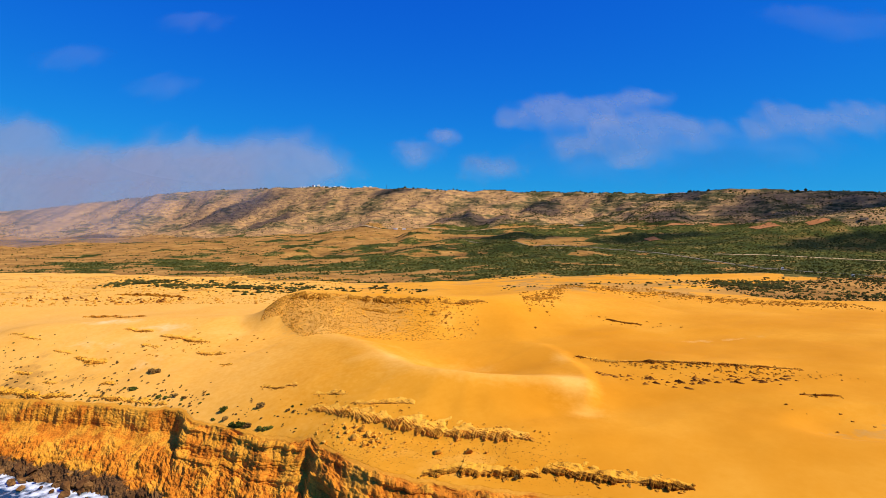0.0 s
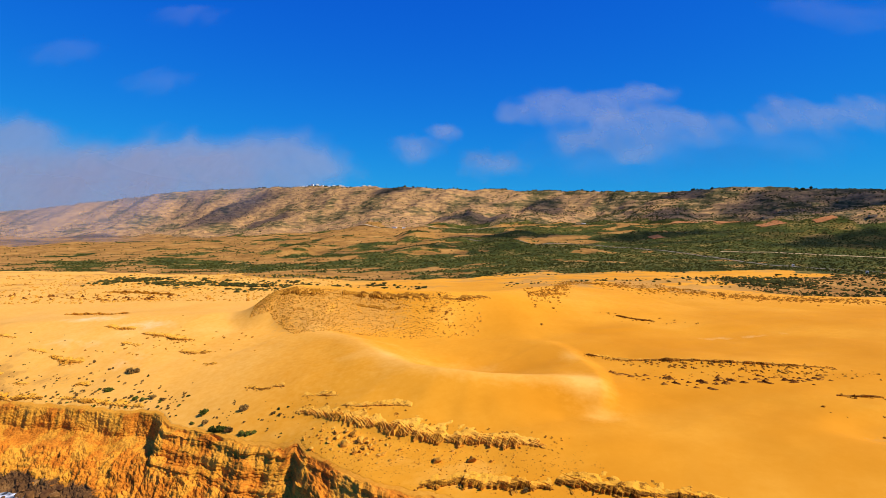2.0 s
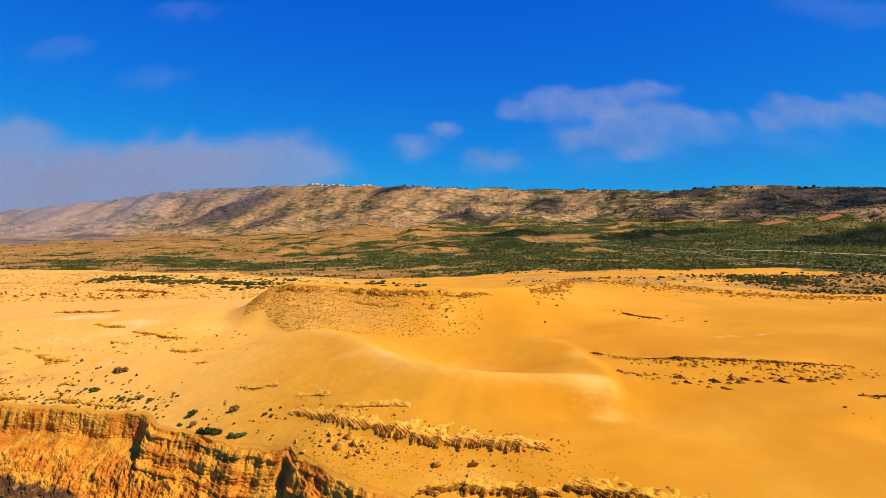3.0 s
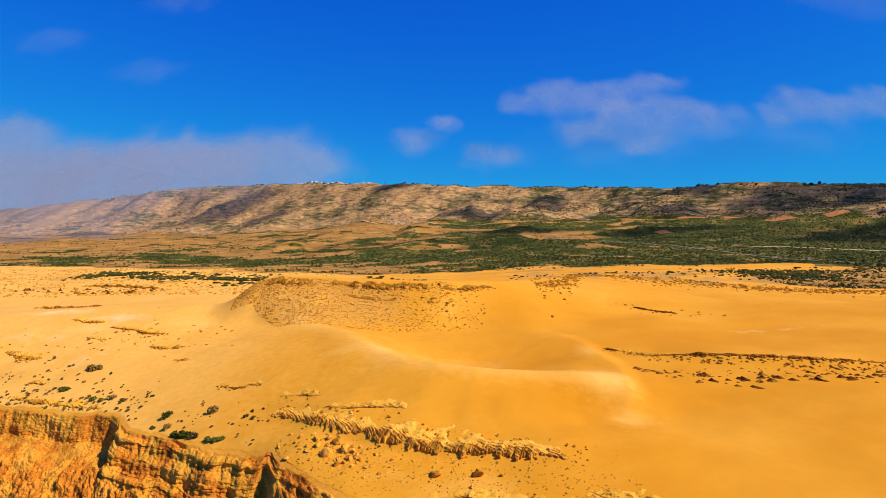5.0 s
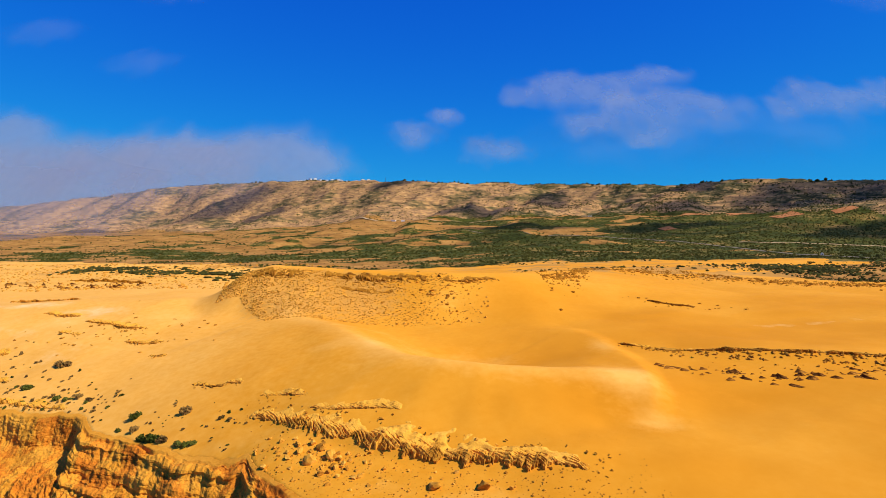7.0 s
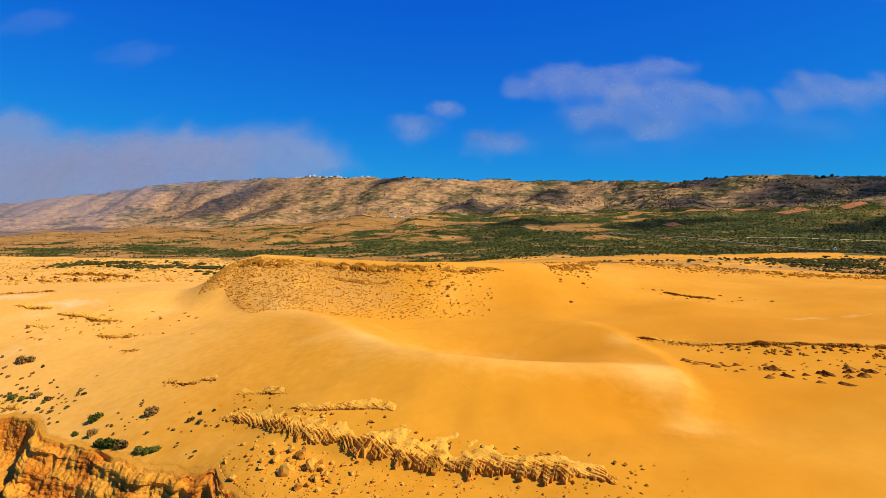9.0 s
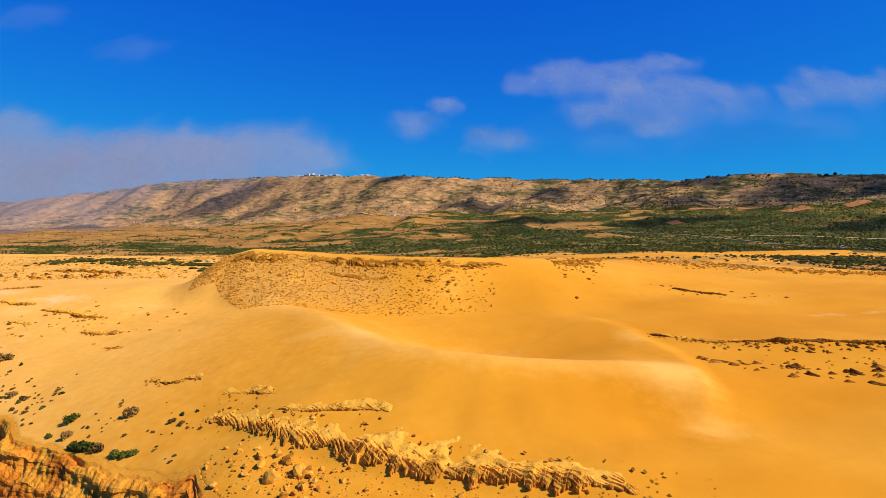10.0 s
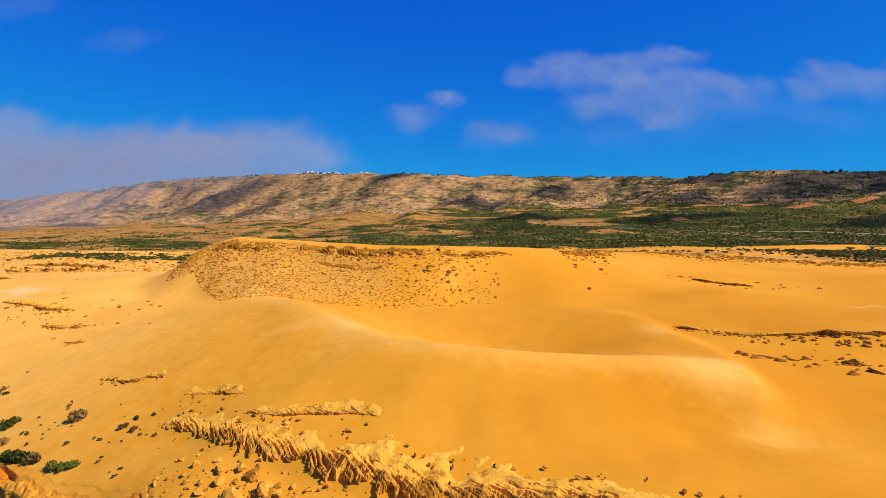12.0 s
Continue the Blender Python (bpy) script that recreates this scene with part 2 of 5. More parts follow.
# ---- materials ----
def material(name, stops, grain=1.0, patch=20.0, rough=0.9, bump=0.3, bump_size=None, mask=None, per_object=0.0, stretch=(1, 1, 1), detail=6.0):
    """Colour from two scales of noise through a ramp; mask: (attribute, stops of its own) laid over it."""
    m = bpy.data.materials.new(name)
    m.use_nodes = True
    nt = m.node_tree
    n, l = nt.nodes, nt.links
    b = n["Principled BSDF"]
    b.inputs["Roughness"].default_value = rough
    b.inputs["Specular IOR Level"].default_value = 0.06
    co = n.new("ShaderNodeTexCoord")
    mp = n.new("ShaderNodeMapping")
    mp.inputs["Scale"].default_value = stretch
    l.new(co.outputs["Object"], mp.inputs["Vector"])

    def noise_at(size, det):
        t = n.new("ShaderNodeTexNoise")
        t.inputs["Scale"].default_value = 1.0 / size
        t.inputs["Detail"].default_value = det
        t.inputs["Roughness"].default_value = 0.6
        l.new(mp.outputs[0], t.inputs["Vector"])
        return t.outputs["Fac"]

    def math_node(op, a, c):
        q = n.new("ShaderNodeMath")
        q.operation = op
        for i, v in enumerate((a, c)):
            if isinstance(v, (int, float)):
                q.inputs[i].default_value = v
            else:
                l.new(v, q.inputs[i])
        return q.outputs[0]

    def ramp(fac, st):
        r = n.new("ShaderNodeValToRGB")
        e = r.color_ramp.elements
        while len(e) < len(st):
            e.new(0.5)
        for k, (pos, col) in enumerate(st):
            e[k].position, e[k].color = pos, (*col, 1)
        l.new(fac, r.inputs[0])
        return r.outputs[0]

    big, small = noise_at(patch, detail), noise_at(grain, 4.0)
    fac = math_node("ADD", math_node("MULTIPLY", big, 0.62), math_node("MULTIPLY", small, 0.38))
    if per_object:
        oi = n.new("ShaderNodeObjectInfo")
        fac = math_node("ADD", fac, math_node("MULTIPLY", math_node("SUBTRACT", oi.outputs["Random"], 0.5), per_object))
    col = ramp(fac, stops)
    for attr, st, *width in (mask or []):
        width = width[0] if width else 0.15
        at = n.new("ShaderNodeAttribute")
        at.attribute_name = attr
        edge = math_node("ADD", at.outputs["Fac"], math_node("MULTIPLY", math_node("SUBTRACT", small, 0.5), 0.9 if width < 0.2 else 0.35))
        cl = n.new("ShaderNodeMapRange")
        cl.inputs["From Min"].default_value, cl.inputs["From Max"].default_value = 0.5 - width, 0.5 + width
        l.new(edge, cl.inputs["Value"])
        mx = n.new("ShaderNodeMix")
        mx.data_type = "RGBA"
        l.new(cl.outputs[0], mx.inputs["Factor"])
        l.new(col, mx.inputs["A"])
        l.new(ramp(fac, st), mx.inputs["B"])
        col = mx.outputs["Result"]
    l.new(col, b.inputs["Base Color"])
    if bump:
        bp = n.new("ShaderNodeBump")
        bp.inputs["Strength"].default_value = bump
        bp.inputs["Distance"].default_value = (bump_size or grain) * 0.25
        l.new(noise_at(bump_size or grain, 5.0), bp.inputs["Height"])
        l.new(bp.outputs[0], b.inputs["Normal"])
    return m


# deep and pale mix real sand tones with painted shade, haze and crest light
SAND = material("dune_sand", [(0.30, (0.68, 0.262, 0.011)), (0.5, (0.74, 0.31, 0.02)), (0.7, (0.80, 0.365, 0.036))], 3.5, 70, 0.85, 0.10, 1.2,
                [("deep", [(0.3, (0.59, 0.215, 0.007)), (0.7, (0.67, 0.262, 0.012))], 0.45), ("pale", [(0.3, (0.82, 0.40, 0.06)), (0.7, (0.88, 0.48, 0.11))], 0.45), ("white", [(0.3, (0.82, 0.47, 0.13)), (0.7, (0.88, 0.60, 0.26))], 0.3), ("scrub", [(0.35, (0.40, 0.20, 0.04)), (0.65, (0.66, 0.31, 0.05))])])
VALLEY = material("valley_soil", [(0.38, (0.21, 0.10, 0.02)), (0.5, (0.37, 0.175, 0.036)), (0.62, (0.50, 0.255, 0.06))], 8, 50, 0.95, 0.3, 6,
                  [("scrub", [(0.34, (0.026, 0.030, 0.005)), (0.47, (0.050, 0.060, 0.008)), (0.55, (0.10, 0.092, 0.014)), (0.63, (0.30, 0.18, 0.045))])])
HILL = material("hill_rock", [(0.38, (0.17, 0.095, 0.045)), (0.46, (0.31, 0.175, 0.075)), (0.54, (0.46, 0.25, 0.085)), (0.63, (0.57, 0.335, 0.125))], 5, 24, 0.95, 1.0, 9,
                [("scrub", [(0.40, (0.035, 0.036, 0.014)), (0.49, (0.10, 0.085, 0.03)), (0.55, (0.24, 0.15, 0.055)), (0.63, (0.50, 0.30, 0.11))])], stretch=(0.8, 0.8, 2.6))
CLIFF = material("cliff_rock", [(0.32, (0.26, 0.065, 0.006)), (0.45, (0.52, 0.155, 0.012)), (0.58, (0.68, 0.24, 0.02)), (0.7, (0.76, 0.32, 0.04))], 1.4, 14, 0.9, 0.6, 0.8,
                 [("dust", [(0.35, (0.58, 0.22, 0.014)), (0.65, (0.76, 0.34, 0.035))]), ("wet", [(0.3, (0.05, 0.022, 0.008)), (0.5, (0.13, 0.06, 0.02)), (0.7, (0.26, 0.13, 0.04))])], stretch=(1, 1, 2.5))
PALE = material("boulder_stone", [(0.34, (0.36, 0.14, 0.014)), (0.5, (0.62, 0.28, 0.028)), (0.66, (0.80, 0.42, 0.065))], 0.5, 4, 0.9, 0.6, 0.4, per_object=0.2)
# base kept dark to paint shade on ledge faces; pale dust covers slab tops
ROCK = material("sandstone", [(0.36, (0.17, 0.062, 0.006)), (0.5, (0.44, 0.18, 0.015)), (0.66, (0.70, 0.33, 0.04))], 0.5, 5, 0.9, 0.5, 0.4,
                [("dust", [(0.3, (0.76, 0.335, 0.02)), (0.7, (0.84, 0.42, 0.05))])], per_object=0.2)
SHORE = material("shore_rock", [(0.3, (0.05, 0.02, 0.008)), (0.5, (0.16, 0.07, 0.02)), (0.7, (0.34, 0.17, 0.05))], 0.6, 4, 0.7, 0.6, 0.5, per_object=0.25)
BROWN = material("dark_sandstone", [(0.34, (0.15, 0.05, 0.004)), (0.5, (0.38, 0.15, 0.010)), (0.66, (0.62, 0.29, 0.03))], 0.6, 5, 0.9, 0.5, 0.4, per_object=0.2)
FLINT = material("dark_slab_stone", [(0.34, (0.08, 0.026, 0.005)), (0.5, (0.22, 0.08, 0.011)), (0.66, (0.48, 0.20, 0.025))], 0.5, 4, 0.9, 0.6, 0.4, per_object=0.25)
RUBBLE = material("rubble_stone", [(0.36, (0.30, 0.12, 0.012)), (0.5, (0.56, 0.25, 0.025)), (0.64, (0.76, 0.40, 0.06))], 0.6, 3, 0.95, 0)


def water_material():
    m = bpy.data.materials.new("sea_water")
    m.use_nodes = True
    n, l = m.node_tree.nodes, m.node_tree.links
    b = n["Principled BSDF"]
    co = n.new("ShaderNodeTexCoord")
    t = n.new("ShaderNodeTexNoise")
    t.inputs["Scale"].default_value, t.inputs["Detail"].default_value = 0.16, 8.0
    l.new(co.outputs["Object"], t.inputs["Vector"])
    at = n.new("ShaderNodeAttribute")
    at.attribute_name = "foam"
    ad = n.new("ShaderNodeMath")
    ad.operation = "ADD"
    l.new(at.outputs["Fac"], ad.inputs[0])
    l.new(t.outputs["Fac"], ad.inputs[1])
    r = n.new("ShaderNodeValToRGB")
    r.color_ramp.elements[0].position, r.color_ramp.elements[0].color = 0.72, (0.012, 0.045, 0.075, 1)
    r.color_ramp.elements[1].position, r.color_ramp.elements[1].color = 0.92, (0.82, 0.85, 0.88, 1)
    l.new(ad.outputs[0], r.inputs[0])
    l.new(r.outputs[0], b.inputs["Base Color"])
    b.inputs["Roughness"].default_value = 0.18
    bp = n.new("ShaderNodeBump")
    bp.inputs["Strength"].default_value, bp.inputs["Distance"].default_value = 0.5, 0.6
    l.new(t.outputs["Fac"], bp.inputs["Height"])
    l.new(bp.outputs[0], b.inputs["Normal"])
    return m


def cloud_material(name, lo, hi, strength, tint=(0.52, 0.62, 0.82)):
    """Soft vapour: sunlight scattered through, density fading to a ragged edge."""
    m = bpy.data.materials.new(name)
    m.use_nodes = True
    n, l = m.node_tree.nodes, m.node_tree.links
    n.clear()
    co = n.new("ShaderNodeTexCoord")
    oi = n.new("ShaderNodeObjectInfo")
    sc = n.new("ShaderNodeVectorMath")
    sc.operation = "ADD"
    cb = n.new("ShaderNodeCombineXYZ")
    k = n.new("ShaderNodeMath")
    k.operation = "MULTIPLY"
    k.inputs[1].default_value = 40.0
    l.new(oi.outputs["Random"], k.inputs[0])
    l.new(k.outputs[0], cb.inputs[1])
    l.new(co.outputs["Object"], sc.inputs[0])
    l.new(cb.outputs[0], sc.inputs[1])
    t = n.new("ShaderNodeTexNoise")
    t.inputs["Scale"].default_value, t.inputs["Detail"].default_value, t.inputs["Roughness"].default_value, t.inputs["Distortion"].default_value = 1.6, 7.0, 0.55, 0.25
    l.new(sc.outputs[0], t.inputs["Vector"])
    at = n.new("ShaderNodeAttribute")
    at.attribute_name = "core"
    lift = n.new("ShaderNodeMath")
    lift.operation = "MULTIPLY_ADD"
    lift.inputs[1].default_value, lift.inputs[2].default_value = 1.3, 0.35
    l.new(t.outputs["Fac"], lift.inputs[0])
    mul = n.new("ShaderNodeMath")
    mul.operation = "MULTIPLY"
    l.new(at.outputs["Fac"], mul.inputs[0])
    l.new(lift.outputs[0], mul.inputs[1])
    mr = n.new("ShaderNodeMapRange")
    mr.interpolation_type = "SMOOTHSTEP"
    mr.inputs["From Min"].default_value, mr.inputs["From Max"].default_value = lo, hi
    mr.inputs["To Max"].default_value = strength
    l.new(mul.outputs[0], mr.inputs["Value"])
    tr, df, tl, mx, ms = n.new("ShaderNodeBsdfTransparent"), n.new("ShaderNodeBsdfDiffuse"), n.new("ShaderNodeBsdfTranslucent"), n.new("ShaderNodeMixShader"), n.new("ShaderNodeMixShader")
    df.inputs["Color"].default_value = tl.inputs["Color"].default_value = (*tint, 1)
    mx.inputs["Fac"].default_value = 0.6
    l.new(df.outputs[0], mx.inputs[1])
    l.new(tl.outputs[0], mx.inputs[2])
    l.new(mr.outputs[0], ms.inputs["Fac"])
    l.new(tr.outputs[0], ms.inputs[1])
    l.new(mx.outputs[0], ms.inputs[2])
    ou = n.new("ShaderNodeOutputMaterial")
    l.new(ms.outputs[0], ou.inputs["Surface"])
    return m


CLOUD = cloud_material("cloud_vapour", 0.1, 1.3, 0.45)
BANK = cloud_material("bank_vapour", 0.08, 1.05, 0.72, (0.47, 0.60, 0.78))
WISP = cloud_material("wisp_vapour", 0.15, 1.3, 0.12)
# tint and opacity of the haze laid over the far left hills
HAZE = cloud_material("haze_vapour", 0.05, 1.1, 0.55, (0.46, 0.49, 0.63))
THICK = cloud_material("thick_vapour", 0.12, 0.62, 0.76)


def set_attr(me, name, values):
    me.attributes.new(name, "FLOAT", "POINT").data.foreach_set("value", np.ascontiguousarray(values, dtype=np.float32))


# ---- ground ----
def sand_edge(x, y):
    """Where the sand gives way to the valley's soil."""
    return 880 - 300 * ease(290, 360, x) * (1 - ease(330, 460, x) * 0.0) - 60 * ease(330, 480, x) + 0.08 * x + 45 * fbm(x, y, 150, 3, 77) + 200 * (1 - ease(-620, -120, x))


def green_at(x, y):
    g = 0.8 * fbm(x * 0.7, y, 150, 3, 51) + 0.6 * fbm(x * 0.8, y, 45, 3, 55) + 0.62 * ease(-350, 300, x) + 0.35 * ease(300, 900, x) - 0.35 * (1 - ease(-1100, -500, x)) + 0.4 * np.exp(-((y - 1200 - 0.12 * x) / 200) ** 2)
    for kx, ky, rx, ry in ((60, 1620, 130, 80), (-190, 1760, 150, 90), (330, 1560, 60, 40), (-420, 1900, 160, 80), (200, 1480, 70, 40)):
        g = g - 0.85 * np.exp(-((x - kx) / rx) ** 2 - ((y - ky) / ry) ** 2)
    return ease(-0.05, 0.6, g)


hill_d = (GY - ridge_y(GX)) * 0.88
cell = lambda a: (a[:-1, :-1] + a[1:, 1:]) / 2
is_hill = cell(hill_d) > -520 + 40 * cell(fbm(GX, GY, 90, 3, 81))
tongue = ((GX - 330) / 200) ** 2 + ((GY - 805) / 62) ** 2 + 0.5 * fbm(GX, GY, 70, 3, 83) < 1
is_sand = ((cell(GY) < cell(sand_edge(GX, GY))) | tongue[:-1, :-1]) & ~is_hill
is_valley = ~is_hill & ~is_sand
scrub_all = {
    "dune_field": 0.55 * np.exp(-(((GX - 199) / 36) ** 2 + ((GY - 249.5) / 16) ** 2) ** 3) * ease(-0.5, 0.3, fbm(GX, GY, 12, 3, 69)) + 0.58 * np.exp(-((GX + 75) / 62) ** 4 - ((GY - 462) / 34) ** 4) * ease(-1.3 + 0.9 * ease(-60, 0, GX), -0.8 + 0.9 * ease(-60, 0, GX), fbm(GX, GY, 30, 3, 64)) + 0.62 * (1 - ease(-270, -190, GX)) * ease(-0.4, 0.4, fbm(GX, GY, 40, 3, 61)) * ease(470, 400, GY) + 0.9 * ease(560, 650, GY) * ease(60, 130, GX) * (1 - tongue) * ease(-0.5, 0.2, fbm(GX, GY, 40, 3, 62)) + 0.55 * ease(600, 760, GY) * ease(0.0, 0.5, fbm(GX, GY * 2, 60, 3, 62)),
    "valley_ground": 0.12 + 0.85 * green_at(GX, GY) - 0.8 * ease(840, 770, GY) - 0.35 * ease(500, 800, GX) * ease(-0.3, 0.3, fbm(GX, GY, 120, 3, 68)),
    "hill_range": 0.15 + 0.5 * ease(-0.25, 0.5, fbm(GX, GY * 1.5, 200, 4, 53)) + 0.26 * ease(200, 700, GX) + 0.13 * np.sin(GZ / 2.4 + 3 * fbm(GX, GY, 300, 3, 57)) * ease(0, 0.4, fbm(GX, GY, 160, 3, 58) + 0.2),
}
# sand tones, with left haze, bright crests and shaded hollows painted in
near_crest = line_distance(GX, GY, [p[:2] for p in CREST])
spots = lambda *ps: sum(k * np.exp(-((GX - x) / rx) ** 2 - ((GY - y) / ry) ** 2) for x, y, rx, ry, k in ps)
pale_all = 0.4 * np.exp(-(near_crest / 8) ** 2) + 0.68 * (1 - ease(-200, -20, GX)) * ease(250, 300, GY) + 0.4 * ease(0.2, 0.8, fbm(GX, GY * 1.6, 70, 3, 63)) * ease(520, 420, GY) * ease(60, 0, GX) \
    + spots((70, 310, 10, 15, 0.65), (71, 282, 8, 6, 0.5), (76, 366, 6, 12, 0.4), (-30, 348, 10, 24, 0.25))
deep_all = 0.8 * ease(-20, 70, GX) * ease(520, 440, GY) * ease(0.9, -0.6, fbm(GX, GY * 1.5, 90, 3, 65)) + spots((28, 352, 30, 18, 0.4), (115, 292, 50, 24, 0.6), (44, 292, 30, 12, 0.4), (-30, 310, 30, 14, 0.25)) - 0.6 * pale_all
white_all = spots((-281, 488, 30, 9, 0.8), (-228, 466, 26, 12, 0.75), (-205, 404, 16, 16, 0.55), (-260, 440, 40, 10, 0.5), (200, 405, 40, 6, 0.45), (-560, 700, 90, 12, 0.4)) * (0.7 + 0.6 * fbm(GX, GY, 16, 3, 67))
for nm, keep, mat, label in (
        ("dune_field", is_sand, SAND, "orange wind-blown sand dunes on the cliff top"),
        ("valley_ground", is_valley, VALLEY, "scrub-covered valley floor behind the dunes"),
        ("hill_range", is_hill, HILL, "long dry stony escarpment with sparse scrub")):
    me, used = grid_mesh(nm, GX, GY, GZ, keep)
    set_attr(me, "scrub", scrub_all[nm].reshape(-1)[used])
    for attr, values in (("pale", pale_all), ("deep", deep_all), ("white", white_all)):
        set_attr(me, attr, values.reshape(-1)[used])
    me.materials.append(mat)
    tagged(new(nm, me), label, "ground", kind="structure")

# ---- sea ----
sx, sy = np.meshgrid(np.concatenate([np.linspace(-5000, -420, 20), np.linspace(-400, 250, 220), np.linspace(300, 5000, 20)]),
                     np.concatenate([np.linspace(-5000, 60, 30), np.linspace(70, 420, 160), np.linspace(450, 1600, 12)]))
sz = 0.35 * fbm(sx, sy, 18, 3, 91)
me, used = grid_mesh("sea", sx, sy, sz)
set_attr(me, "foam", (0.36 * np.exp(-((sy - coast_y(sx) + 46) / 18) ** 2)).reshape(-1)[used])
me.materials.append(water_material())
tagged(new("sea", me), "dark blue sea with white surf on the rocks", "sea", kind="structure")


# ---- clouds ----
def cloud(y, puffs, mat, label, name="cloud", lean=-42):
    """A cloud of several puffs (x, z, half width, half height): a bulging sheet, crisp at the top and thinning out below."""
    p = np.array(puffs, float)
    x0, x1 = (p[:, 0] - 1.5 * p[:, 2]).min(), (p[:, 0] + 1.5 * p[:, 2]).max()
    z0, z1 = (p[:, 1] - 2.0 * p[:, 3]).min(), (p[:, 1] + 1.5 * p[:, 3]).max()
    cx, cz, unit = (x0 + x1) / 2, (z0 + z1) / 2, p[:, 3].max() * 1.6
    x, z = np.meshgrid(np.linspace(x0, x1, 150), np.linspace(z0, z1, 80))
    wx, wz = x + 0.22 * unit * fbm(x, z, unit * 0.8, 4, 7), z + 0.16 * unit * fbm(x, z, unit * 0.8, 4, 17)
    clear = 1.0
    for a, c, rx, rz in p:
        dz = (wz - c) / np.where(wz > c, 0.85 * rz, 1.25 * rz)
        clear = clear * (1 - 0.92 * np.exp(-1.6 * (((wx - a) / rx) ** 2 + dz ** 2) ** 1.25))
    rim = ease(0, 0.12, (x - x0) / (x1 - x0)) * ease(0, 0.12, (x1 - x) / (x1 - x0)) * ease(0, 0.15, (z - z0) / (z1 - z0)) * ease(0, 0.15, (z1 - z) / (z1 - z0))
    core = (1 - clear) * rim
    soft_core = sum(np.exp(-((x - a) / (1.4 * rx)) ** 2 - ((z - c) / (1.4 * rz)) ** 2) for a, c, rx, rz in p) / len(p)
    me, used = grid_mesh(name, (x - cx) / unit, -0.12 * soft_core, (z - cz) / unit)
    set_attr(me, "core", core.reshape(-1)[used])
    me.materials.append(mat)
    ob = tagged(new(name, me), label, "cloud", "clouds")
    ob.matrix_world = pose(cx, y, cz, lean) @ Matrix.Diagonal((unit, unit, unit / math.cos(radians(lean)), 1))
    return ob


cloud(1300, [(154, 374, 58, 29), (224, 394, 75, 42), (275, 385, 85, 51), (351, 391, 82, 40), (415, 410, 85, 37), (472, 429, 68, 31)], CLOUD, "soft grey-white cloud with ragged tops over the hills")
cloud(1209, [(364, 331, 90, 47), (436, 343, 102, 56), (328, 312, 77, 34), (513, 331, 102, 46), (269, 297, 77, 31), (376, 271, 77, 27)], CLOUD, "soft grey-white cloud fading away at its base")
cloud(1300, [(746, 362, 93, 51), (764, 395, 41, 37), (835, 366, 82, 40), (937, 378, 96, 49), (688, 351, 55, 26), (1038, 372, 96, 42)], CLOUD, "peaked grey-white cloud drifting over the hills")
cloud(1300, [(-56, 293, 68, 38)], CLOUD, "small puff of grey-white cloud")
cloud(1300, [(4, 329, 46, 27)], CLOUD, "small puff of grey-white cloud")
cloud(1300, [(86, 268, 58, 40), (137, 260, 63, 31)], CLOUD, "small faint puff of grey-white cloud")
cloud(1300, [(809, 601, 127, 49), (885, 563, 96, 42), (962, 588, 96, 42)], WISP, "faint wisp of high cloud")
cloud(1300, [(-826, 505, 96, 46)], WISP, "faint wisp of high cloud")
cloud(1300, [(-622, 442, 96, 40)], WISP, "faint wisp of high cloud")
cloud(1300, [(-552, 582, 96, 40)], WISP, "faint wisp of high cloud")
cloud(1495, [(448, 318, 329, 95), (828, 333, 293, 76)], WISP, "thin veil of cloud")
cloud(4350, [(-1050, 520, 300, 190), (-1188, 561, 506, 277), (-1848, 582, 585, 288), (-2486, 510, 639, 310), (-3083, 510, 692, 399), (-3253, 731, 585, 255), (-3721, 582, 798, 498), (-954, 510, 319, 210), (-2039, 680, 319, 177), (-2061, 327, 1384, 332), (-3168, 263, 1384, 387), (-4189, 433, 1064, 609)], BANK, "long grey-white cloud bank resting on the hills", lean=-30)
# two translucent sheets added to give the far left hills their haze
cloud(2150, [(-1750, 200, 1100, 190), (-2300, 260, 900, 200)], HAZE, "thin translucent sheet that lays haze over the far hills", "mist")
cloud(2250, [(-1150, 330, 700, 150)], HAZE, "thin translucent sheet that lays haze over the far hills", "mist")


def deck_cloud(tx, ty, rx, ry, turn=0.0, z=1700.0):
    """A flat-based cumulus overhead, whose shade falls on the hills at (tx, ty)."""
    k = (z - 160) / to_sun.z
    n = 18
    a, r = np.meshgrid(np.linspace(0, 2 * math.pi, 4 * n), np.linspace(0, 1, n))
    wob = 1 + 0.25 * fbm(np.cos(a) * 1.5 + tx, np.sin(a) * 1.5 + ty, 0.7, 3, 9)
    me, used = grid_mesh("cloud", np.cos(a) * r * wob * rx / ry, np.sin(a) * r * wob, 0.25 * (1 - r * r))
    set_attr(me, "core", (1 - r ** 1.3).reshape(-1)[used])
    me.materials.append(THICK)
    ob = tagged(new("cloud", me), "broken grey-white cloud high over the hills", "cloud", "clouds")
    ob.matrix_world = pose(tx + to_sun.x * k, ty + to_sun.y * k, z, 0, 0, turn) @ Matrix.Diagonal((ry, ry, ry, 1))


